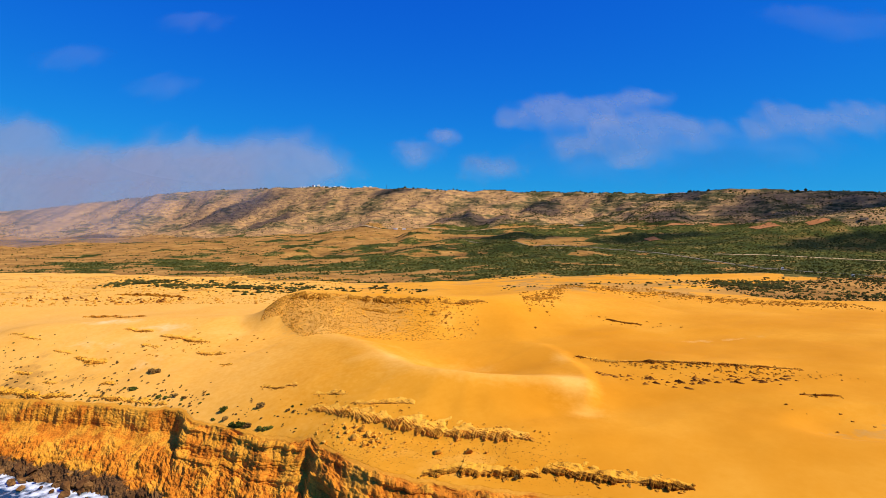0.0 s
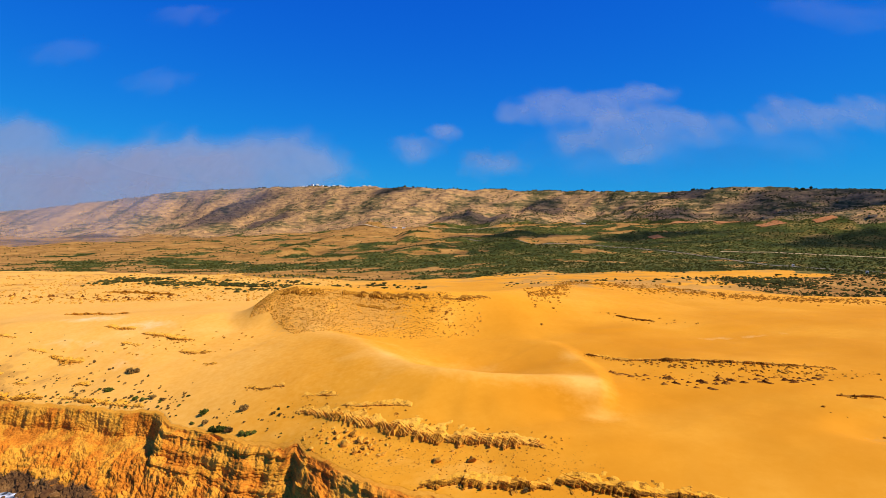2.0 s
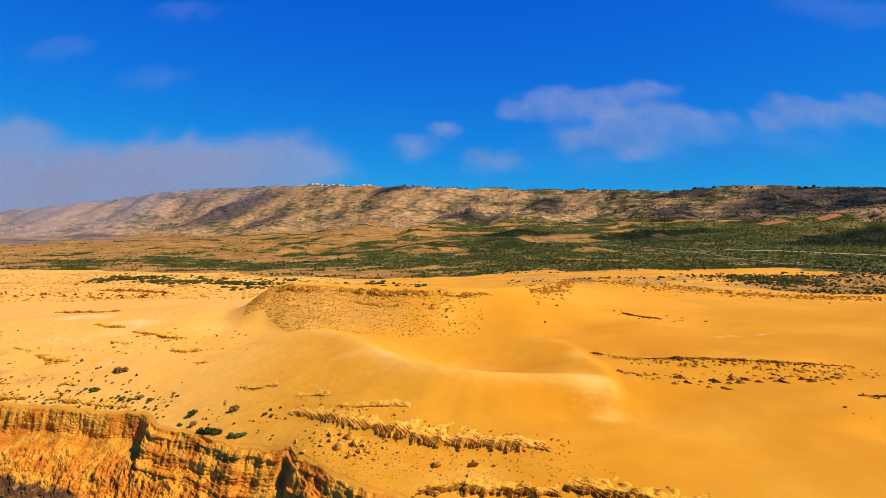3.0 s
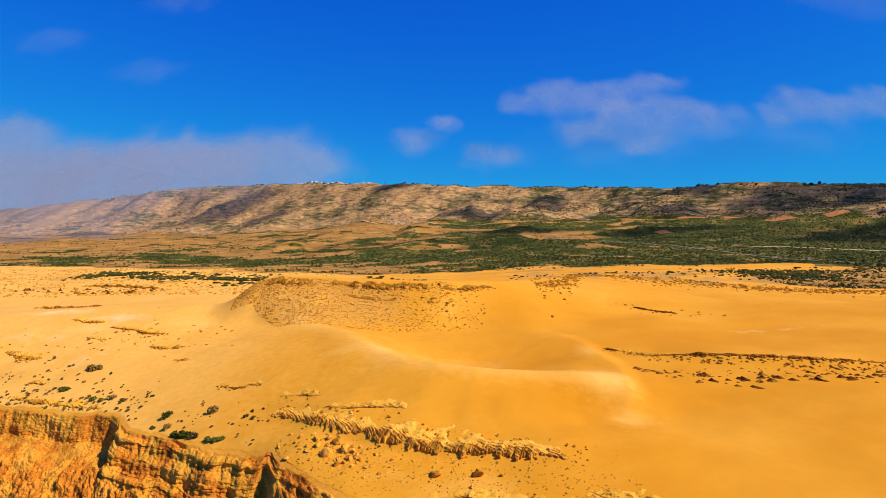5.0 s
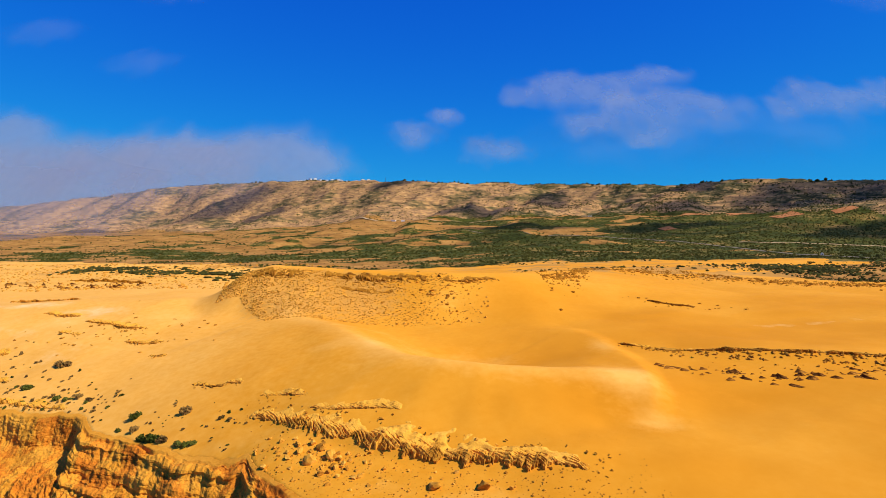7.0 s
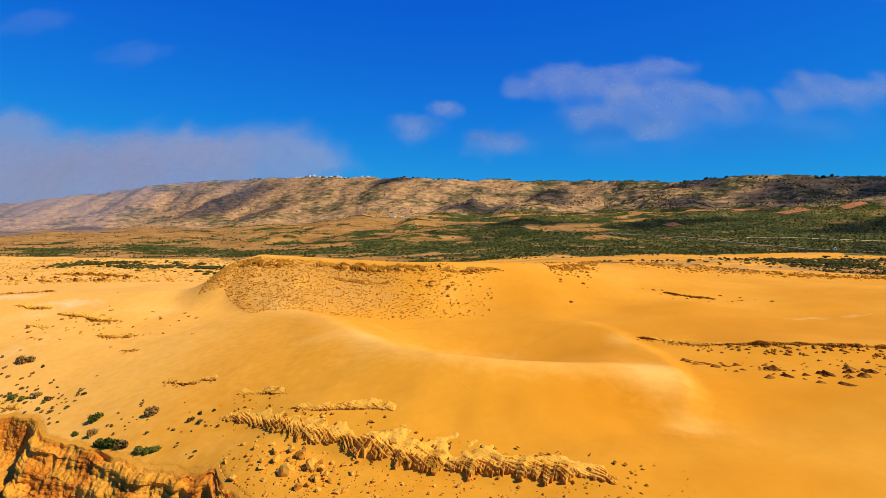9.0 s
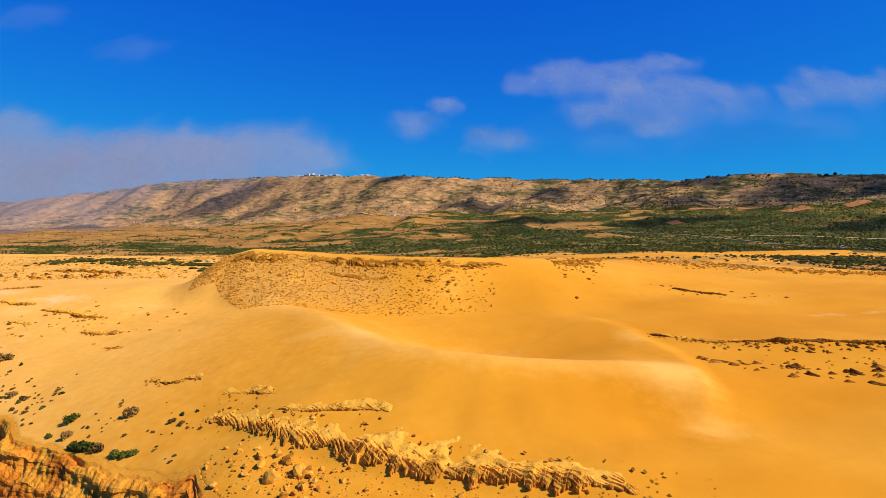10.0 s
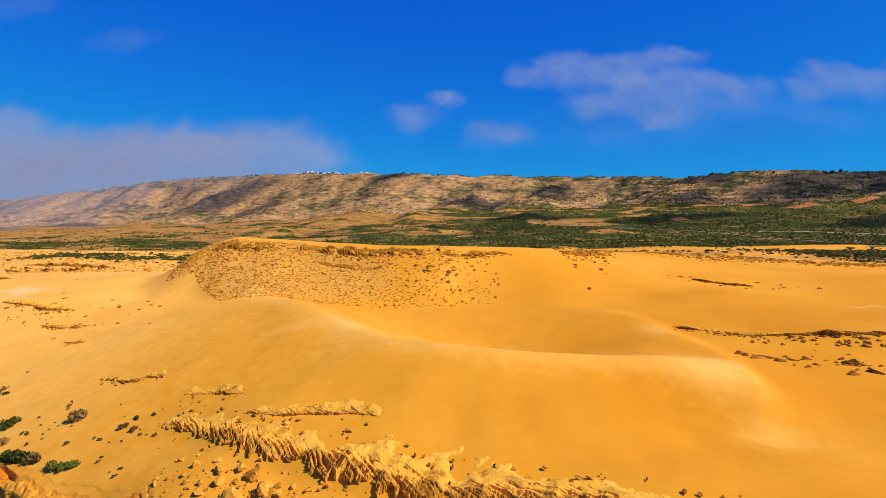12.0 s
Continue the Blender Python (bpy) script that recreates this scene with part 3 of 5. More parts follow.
for tx, ty, rx, ry, turn in ((-1516, 2652, 200, 120, 0), (-1000, 2760, 170, 300, -30), (-720, 2540, 110, 130, -20), (-304, 2640, 130, 90, 0), (395, 2270, 110, 200, 0), (860, 2140, 170, 110, 0), (760, 1840, 130, 170, -20),
                             (1080, 1880, 260, 160, 0), (1060, 1680, 240, 130, 0), (1330, 1720, 230, 260, 0), (130, 2030, 180, 100, 0), (620, 1500, 240, 80, 0), (240, 1570, 240, 70, 0), (1000, 1250, 240, 130, 0)):
    deck_cloud(tx, ty, rx, ry, turn)


# ---- sea cliff ----
def blend_weights(x, centres):
    """Smooth shares of the cliff's sections along the shore."""
    edges = [ease(c - w, c + w, x) for c, w in centres]
    shares, left = [], 1.0
    for e in edges:
        shares.append(left * (1 - e))
        left = left * e
    return shares + [left]


CLIFF_FORMS = (
    [(0, 0), (1.0, -0.8), (2.0, -3), (4.5, -11.0), (7, -13.0), (19, -17.5), (24, -20.5), (30, -27), (36, -31.5), (46, -37)],
    [(0, 0), (1.2, -1.2), (3.6, -2.0), (4.8, -5.0), (8.2, -6.8), (9.8, -10.8), (13.4, -13), (15, -16), (21, -19.5), (34, -31), (44, -38)],
    [(0, 0), (4, -1.4), (6, -4), (13, -7.5), (16, -12), (25, -17), (30, -23), (44, -38)],
    [(0, 0), (1.0, -0.9), (4, -1.5), (5, -3.2), (9, -4.2), (10.2, -6.4), (15, -8), (17, -15), (32, -34), (38, -44)],
)


def profile(form, n):
    """A section's outline, evenly spaced along its length."""
    p = np.array([(-3.0, 0.0)] + list(form), float)
    run = np.concatenate([[0], np.cumsum(np.hypot(*(p[1:] - p[:-1]).T))])
    t = np.linspace(0, run[-1], n)
    return np.interp(t, run, p[:, 0]), np.interp(t, run, p[:, 1]), t


def cliff_patch():
    n = 190
    xs = np.linspace(-360, 130, 1180)
    t, x = np.meshgrid(np.linspace(0, 60, n), xs, indexing="ij")
    shares = blend_weights(xs[None, :], ((-147, 1.5), (-63, 2.0), (-32, 6)))
    o = z = 0
    for share, form in zip(shares, CLIFF_FORMS):
        po, pz, _ = profile(form, n)
        o, z = o + share * po[:, None], z + share * pz[:, None]
    # relief square to the face, from beds and blocks
    do, dz = np.gradient(o, axis=0), np.gradient(z, axis=0)
    ln = np.hypot(do, dz)
    no, nz = -dz / ln, do / ln
    a, b, e, g = shares
    warp = z + 1.4 * fbm(x, t, 26, 3, 111)
    bed = np.floor(warp / 1.15)
    within = warp / 1.15 - bed
    jut = (np.sin(bed * 12.9898) * 43758.5453) % 1.0 - 0.5
    beds = (jut + 0.4 * fbm(x, bed * 7.7, 16, 3, 112)) * ease(0, 0.18, within) * ease(0, 0.18, 1 - within)
    blocks = fbm(x, t * 0.8, 14, 4, 113)
    rough = a * (0.28 * ridged(x + 0.8 * t, t * 0.22, 2.2, 3, 101) + 1.3 * fbm(x, t, 15, 3, 102) + 0.3 * beds) \
        + b * (1.0 * beds + 1.9 * blocks + 0.25 * ridged(x + 0.4 * t, t, 5, 3, 104)) \
        + e * (1.0 * beds + 2.2 * blocks + 0.7 * ridged(x, t, 6, 4, 105)) \
        + g * (1.4 * beds + 1.8 * blocks + 0.4 * ridged(x, t, 4, 3, 107))
    scree = ease(20, 27, t)
    rough = rough * (1 - 0.6 * scree) + scree * (1.6 * np.abs(fbm(x, t, 6, 4, 114)) + 1.4 * fbm(x, t, 14, 2, 115) + 0.7 * ridged(x, t, 3.2, 3, 119)) + 0.22 * fbm(x, t, 1.4, 3, 116)
    on = ease(2.6, 5.0, t)
    o, z = o + no * rough * on, z + nz * rough * on
    edge = coast_y(x)
    y = edge - o / 0.85
    top = land(x, np.maximum(y, edge)) + 0.6 * fbm(x * 0.8 + np.maximum(y, edge) * 0.5, np.maximum(y, edge) * 0.8 - x * 0.3, 38, 3, 3) * ease(180, 260, y)
    z = top + z + np.interp(t, [0, 1.2, 2.8], [-0.4, 0.03, 0.05])
    me, used = grid_mesh("sea_cliff", x, y, z)
    set_attr(me, "wet", (1 - ease(2.5, 9, z + 2.5 * fbm(x, y, 12, 3, 116))).reshape(-1)[used])
    set_attr(me, "dust", (0.5 + 0.9 * fbm(x, t, 14, 3, 117) - 0.1 * scree + 0.6 * (1 - ease(2.5, 4, t))).reshape(-1)[used])
    me.materials.append(CLIFF)
    me.polygons.foreach_set("use_smooth", np.zeros(len(me.polygons), bool))
    return tagged(new("sea_cliff", me), "layered orange sandstone sea cliff with a gully", "cliff", kind="structure")


cliff_patch()


# ---- stones ----
def rock_mesh(name, seed, mat, cuts=15, level=2):
    """An angular stone: a ball cut by planes and roughened."""
    rnd = random.Random(seed)
    bm = bmesh.new()
    bmesh.ops.create_icosphere(bm, subdivisions=level, radius=1.0)
    planes = []
    for _ in range(cuts):
        v = Vector((rnd.gauss(0, 1), rnd.gauss(0, 1), rnd.gauss(0, 0.8))).normalized()
        planes.append((v, rnd.uniform(0.36, 0.75)))
    for v in bm.verts:
        for q, k in planes:
            over = v.co.dot(q) - k
            if over > 0:
                v.co -= q * over
        v.co *= 1 + 0.22 * noise.noise(v.co * 2.6 + Vector((seed, 0, 0)))
        v.co.z *= 0.72
    me = bpy.data.meshes.new(name)
    bm.to_mesh(me)
    bm.free()
    me.materials.append(mat)
    return me


BLADES = [rock_mesh("block", 40 + k, ROCK, 12) for k in range(6)]
DARK_BLADES = [rock_mesh("block", 50 + k, BROWN, 12) for k in range(6)]


# ---- rock outcrops in the sand ----
def outcrop(name, line, heights, widths, label, step=0.25, nose=2.0, tooth=3.0, seed=1, mat=None, steps=0.5, blocks=0, size=(0.7, 1.7), lean=1.9, spread=None):
    """A bed of rock that breaks out of the sand: a stepped slab that dips back under the sand, and in front a ragged, undercut nose with leaning clefts."""
    p = np.array(line, float)
    run = np.concatenate([[0], np.cumsum(np.hypot(*(p[1:] - p[:-1]).T))])
    total = run[-1]
    s1 = np.linspace(0, total, max(8, int(total / step)))
    fine = np.linspace(0, total, 400)
    ker = np.hanning(61) / np.hanning(61).sum()
    cx, cy = (np.convolve(np.pad(np.interp(fine, run, p[:, k]), 30, "reflect", reflect_type="odd"), ker, "valid") for k in (0, 1))
    tx, ty = np.gradient(cx), np.gradient(cy)
    ln = np.hypot(tx, ty)
    wmax = max(widths) * 1.5
    n_top, n_face = int(wmax / (step * 1.3)) + 8, 14
    v = np.concatenate([np.linspace(0, 1, n_top) ** 0.8, np.ones(n_face)])
    w = np.concatenate([np.zeros(n_top), np.linspace(0.08, 1, n_face)])
    s, v = np.meshgrid(s1, v, indexing="ij")
    w = np.broadcast_to(w, s.shape)
    hgt = np.interp(s, run, heights) * (0.8 + 0.7 * fbm(s, s * 0 + seed, 9, 3, seed + 5))
    wid = np.interp(s, run, widths)

    # the foot of the face, blocky and uneven
    blocky = np.round(2.2 * fbm(s, s * 0 + 9, 8, 2, seed + 7)) / 2.2
    out = nose * np.clip(1 + 0.55 * blocky + 0.55 * fbm(s, s * 0 + 2, 2.2, 3, seed + 8), 0.25, 1.7) * np.clip(hgt, 0.35, 1.1)
    o = -wmax + (out + wmax) * v - w * np.clip(hgt, 0.2, 1.2) * 0.7
    bx, by = np.interp(s, fine, cx), np.interp(s, fine, cy)
    nx, ny = np.interp(s, fine, ty / ln), -np.interp(s, fine, tx / ln)
    at = lambda q: (bx + nx * q, by + ny * q)
    x, y = at(o)
    soil = ground(x, y)
    # slab behind: broad plates of rock, partly under the sand
    back = np.maximum(-o, 0)
    wx, wy = x + 1.3 * fbm(x, y, 5, 2, seed + 21), y + 1.3 * fbm(x, y, 5, 2, seed + 22)
    rough = 0.5 * ridged(wx + 0.4 * wy, wy, 4.2, 4, seed + 1) + 0.8 * fbm(x, y, 7, 3, seed + 3)
    worn = back / wid + 0.45 * fbm(x, y, 7, 3, seed + 17)
    rise = hgt * (0.15 + 0.6 * np.exp(-back / (0.5 * wid)) + steps * rough * np.exp(-back / (0.9 * wid))) - (0.35 * hgt + 0.45) * ease(0.3, 0.95, worn) + 0.05 * fbm(x, y, 0.9, 2, seed + 12)
    # narrow leaning clefts that run back from the face, sheer on one side
    u = s - lean * o + 2.0 * fbm(s, o * 0.25, 10, 3, seed + 2)
    cuts = 0
    for k, (gap, deep) in enumerate(((tooth, 1.0), (tooth * 0.43, 0.45))):
        q = u / gap + 0.8 * fbm(u, o * 0.4, gap * 2.2, 2, seed + 4 + k)
        cell = np.floor(q)
        amp = (np.sin(cell * 12.9898 + seed + k) * 43758.5453) % 1.0
        start = (np.sin(cell * 78.233 + seed + k) * 43758.5453) % 1.0
        f = q - cell
        cuts = cuts + deep * np.where(amp > 0.35, amp, 0.1 * amp) * ease(0.45, 0.92, f) * (1 - ease(0.95, 1.0, f)) * ease(-4.5 * start ** 2 - 0.3, 0.9 - 2 * start, o)
    rise = rise + 0.45 * hgt * ease(-1.5, 1.2, o) - 2.6 * cuts * np.clip(hgt, 0.2, 1.3)
    top = soil + rise
    lip = np.broadcast_to(top[:, n_top - 1:n_top], s.shape)
    z = np.where(w > 0, lip + (soil - 0.5 - lip) * np.clip(w, 0, 1), top)
    end = ease(0, 0.06 * total + 1.0, s) * ease(0, 0.06 * total + 1.0, total - s)
    z = z - 1.6 * (1 - end)
    z = np.maximum(z, soil - 1.5)
    me, used = grid_mesh(name, x, y, z)
    set_attr(me, "wet", np.zeros(len(used)))
    # dust on the slab, removed at lip and undercut so painted shade darkens them
    set_attr(me, "dust", (0.75 + 0.6 * fbm(x, y, 4, 3, seed + 60) - 0.5 * ease(0, 0.15, w) - 0.55 * ease(-1.0, 0.8, o)).reshape(-1)[used])
    me.materials.append(mat or ROCK)
    me.polygons.foreach_set("use_smooth", np.zeros(len(me.polygons), bool))
    root = new(name)
    root.matrix_world = pose(p[0, 0], p[0, 1], float(ground(p[:1, :1], p[:1, 1:2])[0, 0]))
    ob = new("bed", me)
    ob.parent = root
    ob.matrix_parent_inverse = root.matrix_world.inverted()
    # blades and blocks that have split from the bed
    r = random.Random(seed)
    for k in range(blocks):
        i = r.randrange(4, len(s1) - 4)
        h = np.interp(s1[i], run, heights)
        if h < 0.25:
            continue
        q = out[i, 0] + r.gauss(0.2, 1.2) if spread is None or r.random() < 0.3 else r.uniform(*spread)
        bxk, byk = float(bx[i, 0] + nx[i, 0] * q), float(by[i, 0] + ny[i, 0] * q)
        wk = r.uniform(*size) * (0.45 + 0.4 * h)
        blk = new("block", r.choice(BLADES if mat is None else DARK_BLADES))
        blk.parent = root
        blk.matrix_parent_inverse = root.matrix_world.inverted()
        zk = float(ground(np.array([[bxk]]), np.array([[byk]]))[0, 0]) + (0.3 * h if q < 0 else 0)
        blk.matrix_world = pose(bxk, byk, zk + 0.16 * wk, r.uniform(-18, 6), r.uniform(0, 24), -55 + r.uniform(-40, 40)) @ Matrix.Diagonal((wk * r.uniform(0.8, 1.5), wk * r.uniform(0.4, 0.8), wk * r.uniform(0.4, 0.8), 1))
    return tagged(root, label, "rock outcrop", "rock outcrops")


outcrop("rock_outcrop", LEDGE, [0.3, 0.65, 0.95, 1.2, 1.35, 1.35, 1.3, 1.2, 0.85, 0.3],
        [4, 6, 9, 11, 12, 12, 12, 10, 7, 3], "pale fluted sandstone ledge breaking out of the sand", 0.15, 2.6, 1.9, 201, blocks=170, size=(0.4, 1.2), spread=(-9, 2.5))
outcrop("rock_outcrop", [(-75, 322), (-62, 317), (-50, 311)], [0.2, 0.42, 0.2], [4, 6, 4], "low broken sandstone rib half buried in sand", 0.2, 1.6, 1.8, 231, steps=1.3, blocks=10)
outcrop("rock_outcrop", [(-52, 303), (-38, 297), (-22, 294), (-12, 290)], [0.2, 0.45, 0.45, 0.2], [4, 6, 6, 4], "low broken sandstone rib half buried in sand", 0.2, 1.6, 1.8, 236, steps=1.3, blocks=12)
outcrop("rock_outcrop", [(-112, 345), (-100, 338), (-92, 335)], [0.2, 0.6, 0.2], [4, 5, 4], "small pale rock rib in the sand", 0.3, 1.0, 2.0, 241, blocks=8)
outcrop("rock_outcrop", [(85, 374), (92, 369), (99, 364)], [0.3, 0.6, 0.3], [5, 6, 5], "thin-bedded brown rock ledge beside the dune brink", 0.2, 1.4, 2.2, 251, steps=1.4, blocks=26, size=(0.5, 1.3))
outcrop("rock_outcrop", [(95, 364), (102, 359), (110, 354)], [0.3, 0.75, 0.3], [5, 6, 5], "dark thin-bedded rock ledge beside the dune brink", 0.2, 1.4, 2.2, 256, mat=BROWN, steps=1.4, blocks=30, size=(0.5, 1.4))
outcrop("rock_outcrop", SCARP, [0.4, 0.8, 0.9, 0.9, 0.7, 0.3], [4, 5, 5, 5, 4, 3], "eroded rock scarp with gullies and leaning ribs along a sandy hollow", 0.2, 2.0, 1.7, 261, blocks=230, size=(0.7, 1.7), spread=(0, 9.5))
outcrop("rock_outcrop", [(178, 287), (186, 285), (199, 281)], [0.3, 0.8, 0.3], [4, 4, 4], "short dark rock rib in the sand", 0.3, 0.9, 2.0, 271, mat=BROWN, blocks=12)
outcrop("rock_outcrop", [(-12, 237), (6, 237), (24, 232), (42, 228)], [0.5, 1.2, 1.3, 0.5], [6, 8, 8, 6], "reddish rock bed at the cliff edge", 0.2, 3.0, 2.6, 281, blocks=24)
outcrop("rock_outcrop", [(38, 234), (58, 225), (80, 217), (98, 211)], [0.5, 1.5, 1.5, 0.5], [8, 10, 10, 6], "stepped reddish rock bed at the cliff edge", 0.2, 3.2, 2.8, 291, blocks=36)
outcrop("rock_outcrop", [(132, 470), (146, 458), (160, 452)], [0.4, 0.9, 0.4], [4, 5, 4], "thin dark rock bed in the dune slope", 0.25, 1.6, 2.0, 301, mat=BROWN, blocks=12)
outcrop("rock_outcrop", [(-318, 392), (-290, 381), (-262, 369), (-236, 366)], [0.4, 1.0, 1.1, 0.4], [6, 8, 8, 5], "broken rock bed along the cliff edge", 0.25, 2.4, 3.4, 361, blocks=30)
outcrop("rock_outcrop", [(-232, 366), (-208, 357), (-186, 349), (-162, 342)], [0.3, 0.8, 0.8, 0.3], [4, 6, 6, 4], "thin broken rock bed along the cliff edge", 0.25, 2.2, 3.4, 371, blocks=30)
outcrop("rock_outcrop", [(-275, 424), (-255, 414), (-240, 410)], [0.4, 1.0, 0.4], [6, 8, 5], "weathered tan rock bed in the sand", 0.3, 2.2, 2.6, 381, blocks=8)
for cx, cy, w, h in ((-330, 458, 26, 1.1), (-348, 468, 16, 0.9), (-287, 431, 22, 1.0), (-254, 411, 18, 0.9), (-300, 405, 20, 1.0), (-222, 432, 20, 0.9), (-192, 437, 18, 1.0), (-162, 414, 14, 0.8), (-148, 389, 12, 0.8), (-90, 337, 12, 0.7), (-222, 378, 16, 0.8), (-268, 388, 16, 0.9)):
    outcrop("rock_outcrop", [(cx - w / 2, cy + 0.2 * w), (cx, cy), (cx + w / 2, cy - 0.15 * w)], (0.2, 0.6 * h, 0.2), (3, 5, 3), "low pale broken rock rib in the drifted sand", 0.25, 2.0, 2.4, int(900 + cx), steps=1.2, blocks=14, size=(0.6, 1.6))
# caprock along the mound's rim
outcrop("caprock", [(-130, 484), (-112, 481), (-92, 481)], [0.50, 1.24, 0.74], [6, 7, 6], "dark caprock ledge on the mound rim", 0.25, 2.0, 5.0, 311, mat=BROWN, blocks=44, size=(0.6, 1.7), lean=0.3)
outcrop("caprock", [(-84, 481), (-55, 481), (-30, 479), (-8, 473)], [0.62, 1.30, 1.36, 0.62], [7, 8, 8, 7], "undercut brown caprock ledge on the mound rim", 0.25, 2.2, 6.0, 321, mat=BROWN, blocks=80, size=(0.6, 1.7), lean=0.3)
outcrop("caprock", [(-6, 472), (12, 472), (38, 479)], [0.43, 0.93, 0.43], [6, 7, 5], "broken caprock ledge on the mound rim", 0.25, 2.0, 5.0, 331, mat=BROWN, blocks=50, size=(0.9, 2.2), lean=0.3)
outcrop("caprock", [(-74, 471), (-52, 468), (-30, 465)], [0.19, 0.43, 0.19], [4, 5, 4], "lower broken rock bed on the mound slope", 0.3, 1.3, 4.0, 335, mat=BROWN, blocks=30, size=(0.8, 1.8), lean=0.3)
outcrop("rock_outcrop", [(-420, 742), (-385, 732), (-350, 722), (-318, 716)], [1.0, 2.2, 2.2, 1.0], [7, 7, 7, 5], "tilted row of dark rock slabs at the edge of the flats", 0.5, 2.4, 6.0, 341, mat=BROWN, blocks=36, size=(1.6, 3.2))
outcrop("rock_outcrop", [(-226, 452), (-206, 444), (-190, 437), (-176, 436)], [0.4, 0.9, 0.9, 0.4], [6, 8, 8, 5], "low pale rock bed scoured by wind", 0.25, 2.2, 3.0, 351, blocks=30)
for line, hs in (([(-262, 470), (-246, 463), (-232, 461)], (0.4, 1.0, 0.4)), ([(-300, 520), (-280, 512), (-262, 512)], (0.5, 1.3, 0.5)), ([(-352, 560), (-330, 553), (-306, 552)], (0.6, 1.6, 0.6)), ([(-182, 418), (-168, 412), (-156, 411)], (0.3, 0.8, 0.3))):
    outcrop("rock_outcrop", line, hs, (6, 8, 5), "low weathered rock bed in the drifted sand", 0.3, 2.2, 2.8, int(400 - line[0][0]), blocks=18, size=(0.8, 2.0))
# stony crest where the dunes meet the valley
outcrop("rock_outcrop", [(78, 512), (92, 520), (108, 532)], [0.4, 1.0, 0.4], [6, 8, 6], "dark stony knoll beside the dune crest", 0.4, 1.6, 4.0, 391, mat=BROWN, blocks=24, size=(0.8, 1.8))


# ---- loose rocks ----
ROCKS = [rock_mesh("boulder", k, PALE) for k in range(7)]
DARK_ROCKS = [rock_mesh("rock", 30 + k, BROWN, 7, 1) for k in range(7)]
MIXED_ROCKS = [rock_mesh("rock", 60 + k, ROCK, 9, 2) for k in range(6)]
SHORE_ROCKS = [rock_mesh("shore_boulder", 20 + k, SHORE) for k in range(6)]


def fin_mesh(name, seed, mat):
    """A tilted slab that juts out of the sand: steep on one side, long and gentle on the other."""
    r = random.Random(seed)
    bm = bmesh.new()
    bmesh.ops.create_cone(bm, segments=8, cap_ends=True, radius1=1.0, radius2=0.10, depth=0.9)
    bmesh.ops.subdivide_edges(bm, edges=bm.edges[:], cuts=1)
    for v in bm.verts:
        up = v.co.z + 0.45
        v.co.x = v.co.x * 1.5 - 0.75 * up
        v.co.y *= 0.62
        v.co += 0.22 * noise.noise_vector(v.co * 1.7 + Vector((seed, 0, 0)))
        v.co.z += 0.25 * up * r.uniform(-0.3, 0.3)
    me = bpy.data.meshes.new(name)
    bm.to_mesh(me)
    bm.free()
    me.materials.append(mat)
    return me


FINS = [fin_mesh("tilted_rock", 80 + k, FLINT) for k in range(5)]


def height(x, y):
    return float(ground(np.array([[float(x)]]), np.array([[float(y)]]))[0, 0])


def place_rock(name, meshes, x, y, size, rnd, label, group, z=None, flat=1.0, turn=None):
    ob = new(name, rnd.choice(meshes))
    z = height(x, y) if z is None else z
    ob.matrix_world = pose(x, y, z + size * 0.22 * flat, rnd.uniform(-14, 14), rnd.uniform(-14, 14), rnd.uniform(0, 360) if turn is None else turn) @ Matrix.Diagonal((size, size * rnd.uniform(0.7, 1.1), size * flat, 1))
    return tagged(ob, label, "boulder", group)


rnd = random.Random(5)
for x, y, s in ((-2.3, 252, 2.9), (11.5, 249.5, 3.0), (8.6, 238.5, 2.2), (4.1, 258.6, 1.2), (18.8, 247.3, 1.0), (9, 243, 1.2), (-40, 279, 3.3), (-43, 273, 3.0), (-36, 275, 2.6), (-47, 279, 2.2),
                (-55, 286, 1.5), (-60, 290, 1.2), (-33, 273, 1.4), (-38, 269, 1.3), (-29, 271, 1.1), (14, 259, 0.8), (-10, 262, 0.8), (28, 249, 0.7)):
    place_rock("boulder", ROCKS, x, y, s, rnd, "weathered tan boulder on the sand below the ledge", "boulders below the ledge")
for k in range(125):
    x, y = rnd.gauss(-40, 11), 0
    y = 283 - 0.55 * (x + 42) + rnd.gauss(-8, 5.5)
    if y > coast_y(x) + 3:
        place_rock("boulder", ROCKS, x, y, rnd.choice((0.4, 0.5, 0.7, 0.9, 1.2, 1.6)), rnd, "weathered tan boulder on the sand below the ledge", "boulders below the ledge", flat=rnd.uniform(0.7, 1.1))
for k in range(120):
    x = rnd.uniform(-66, 40)
    y = 268 - 0.36 * (x + 25) + rnd.gauss(-6, 7)
    if y > coast_y(x) + 3:
        place_rock("stone", ROCKS, x, y, rnd.uniform(0.25, 0.75), rnd, "small tan stone lying on the sand", "stones below the ledge")
for k in range(105):
    x = rnd.uniform(98, 222)
    y = 333 - 0.2 * (x - 92) + rnd.gauss(0, 4.6)
    place_rock("rock", MIXED_ROCKS, x, y, rnd.choice((0.3, 0.4, 0.5, 0.7, 0.9)), rnd, "brown rock poking out of the sand", "rocks in the sandy hollow", flat=rnd.uniform(0.5, 0.9))
rf = random.Random(31)
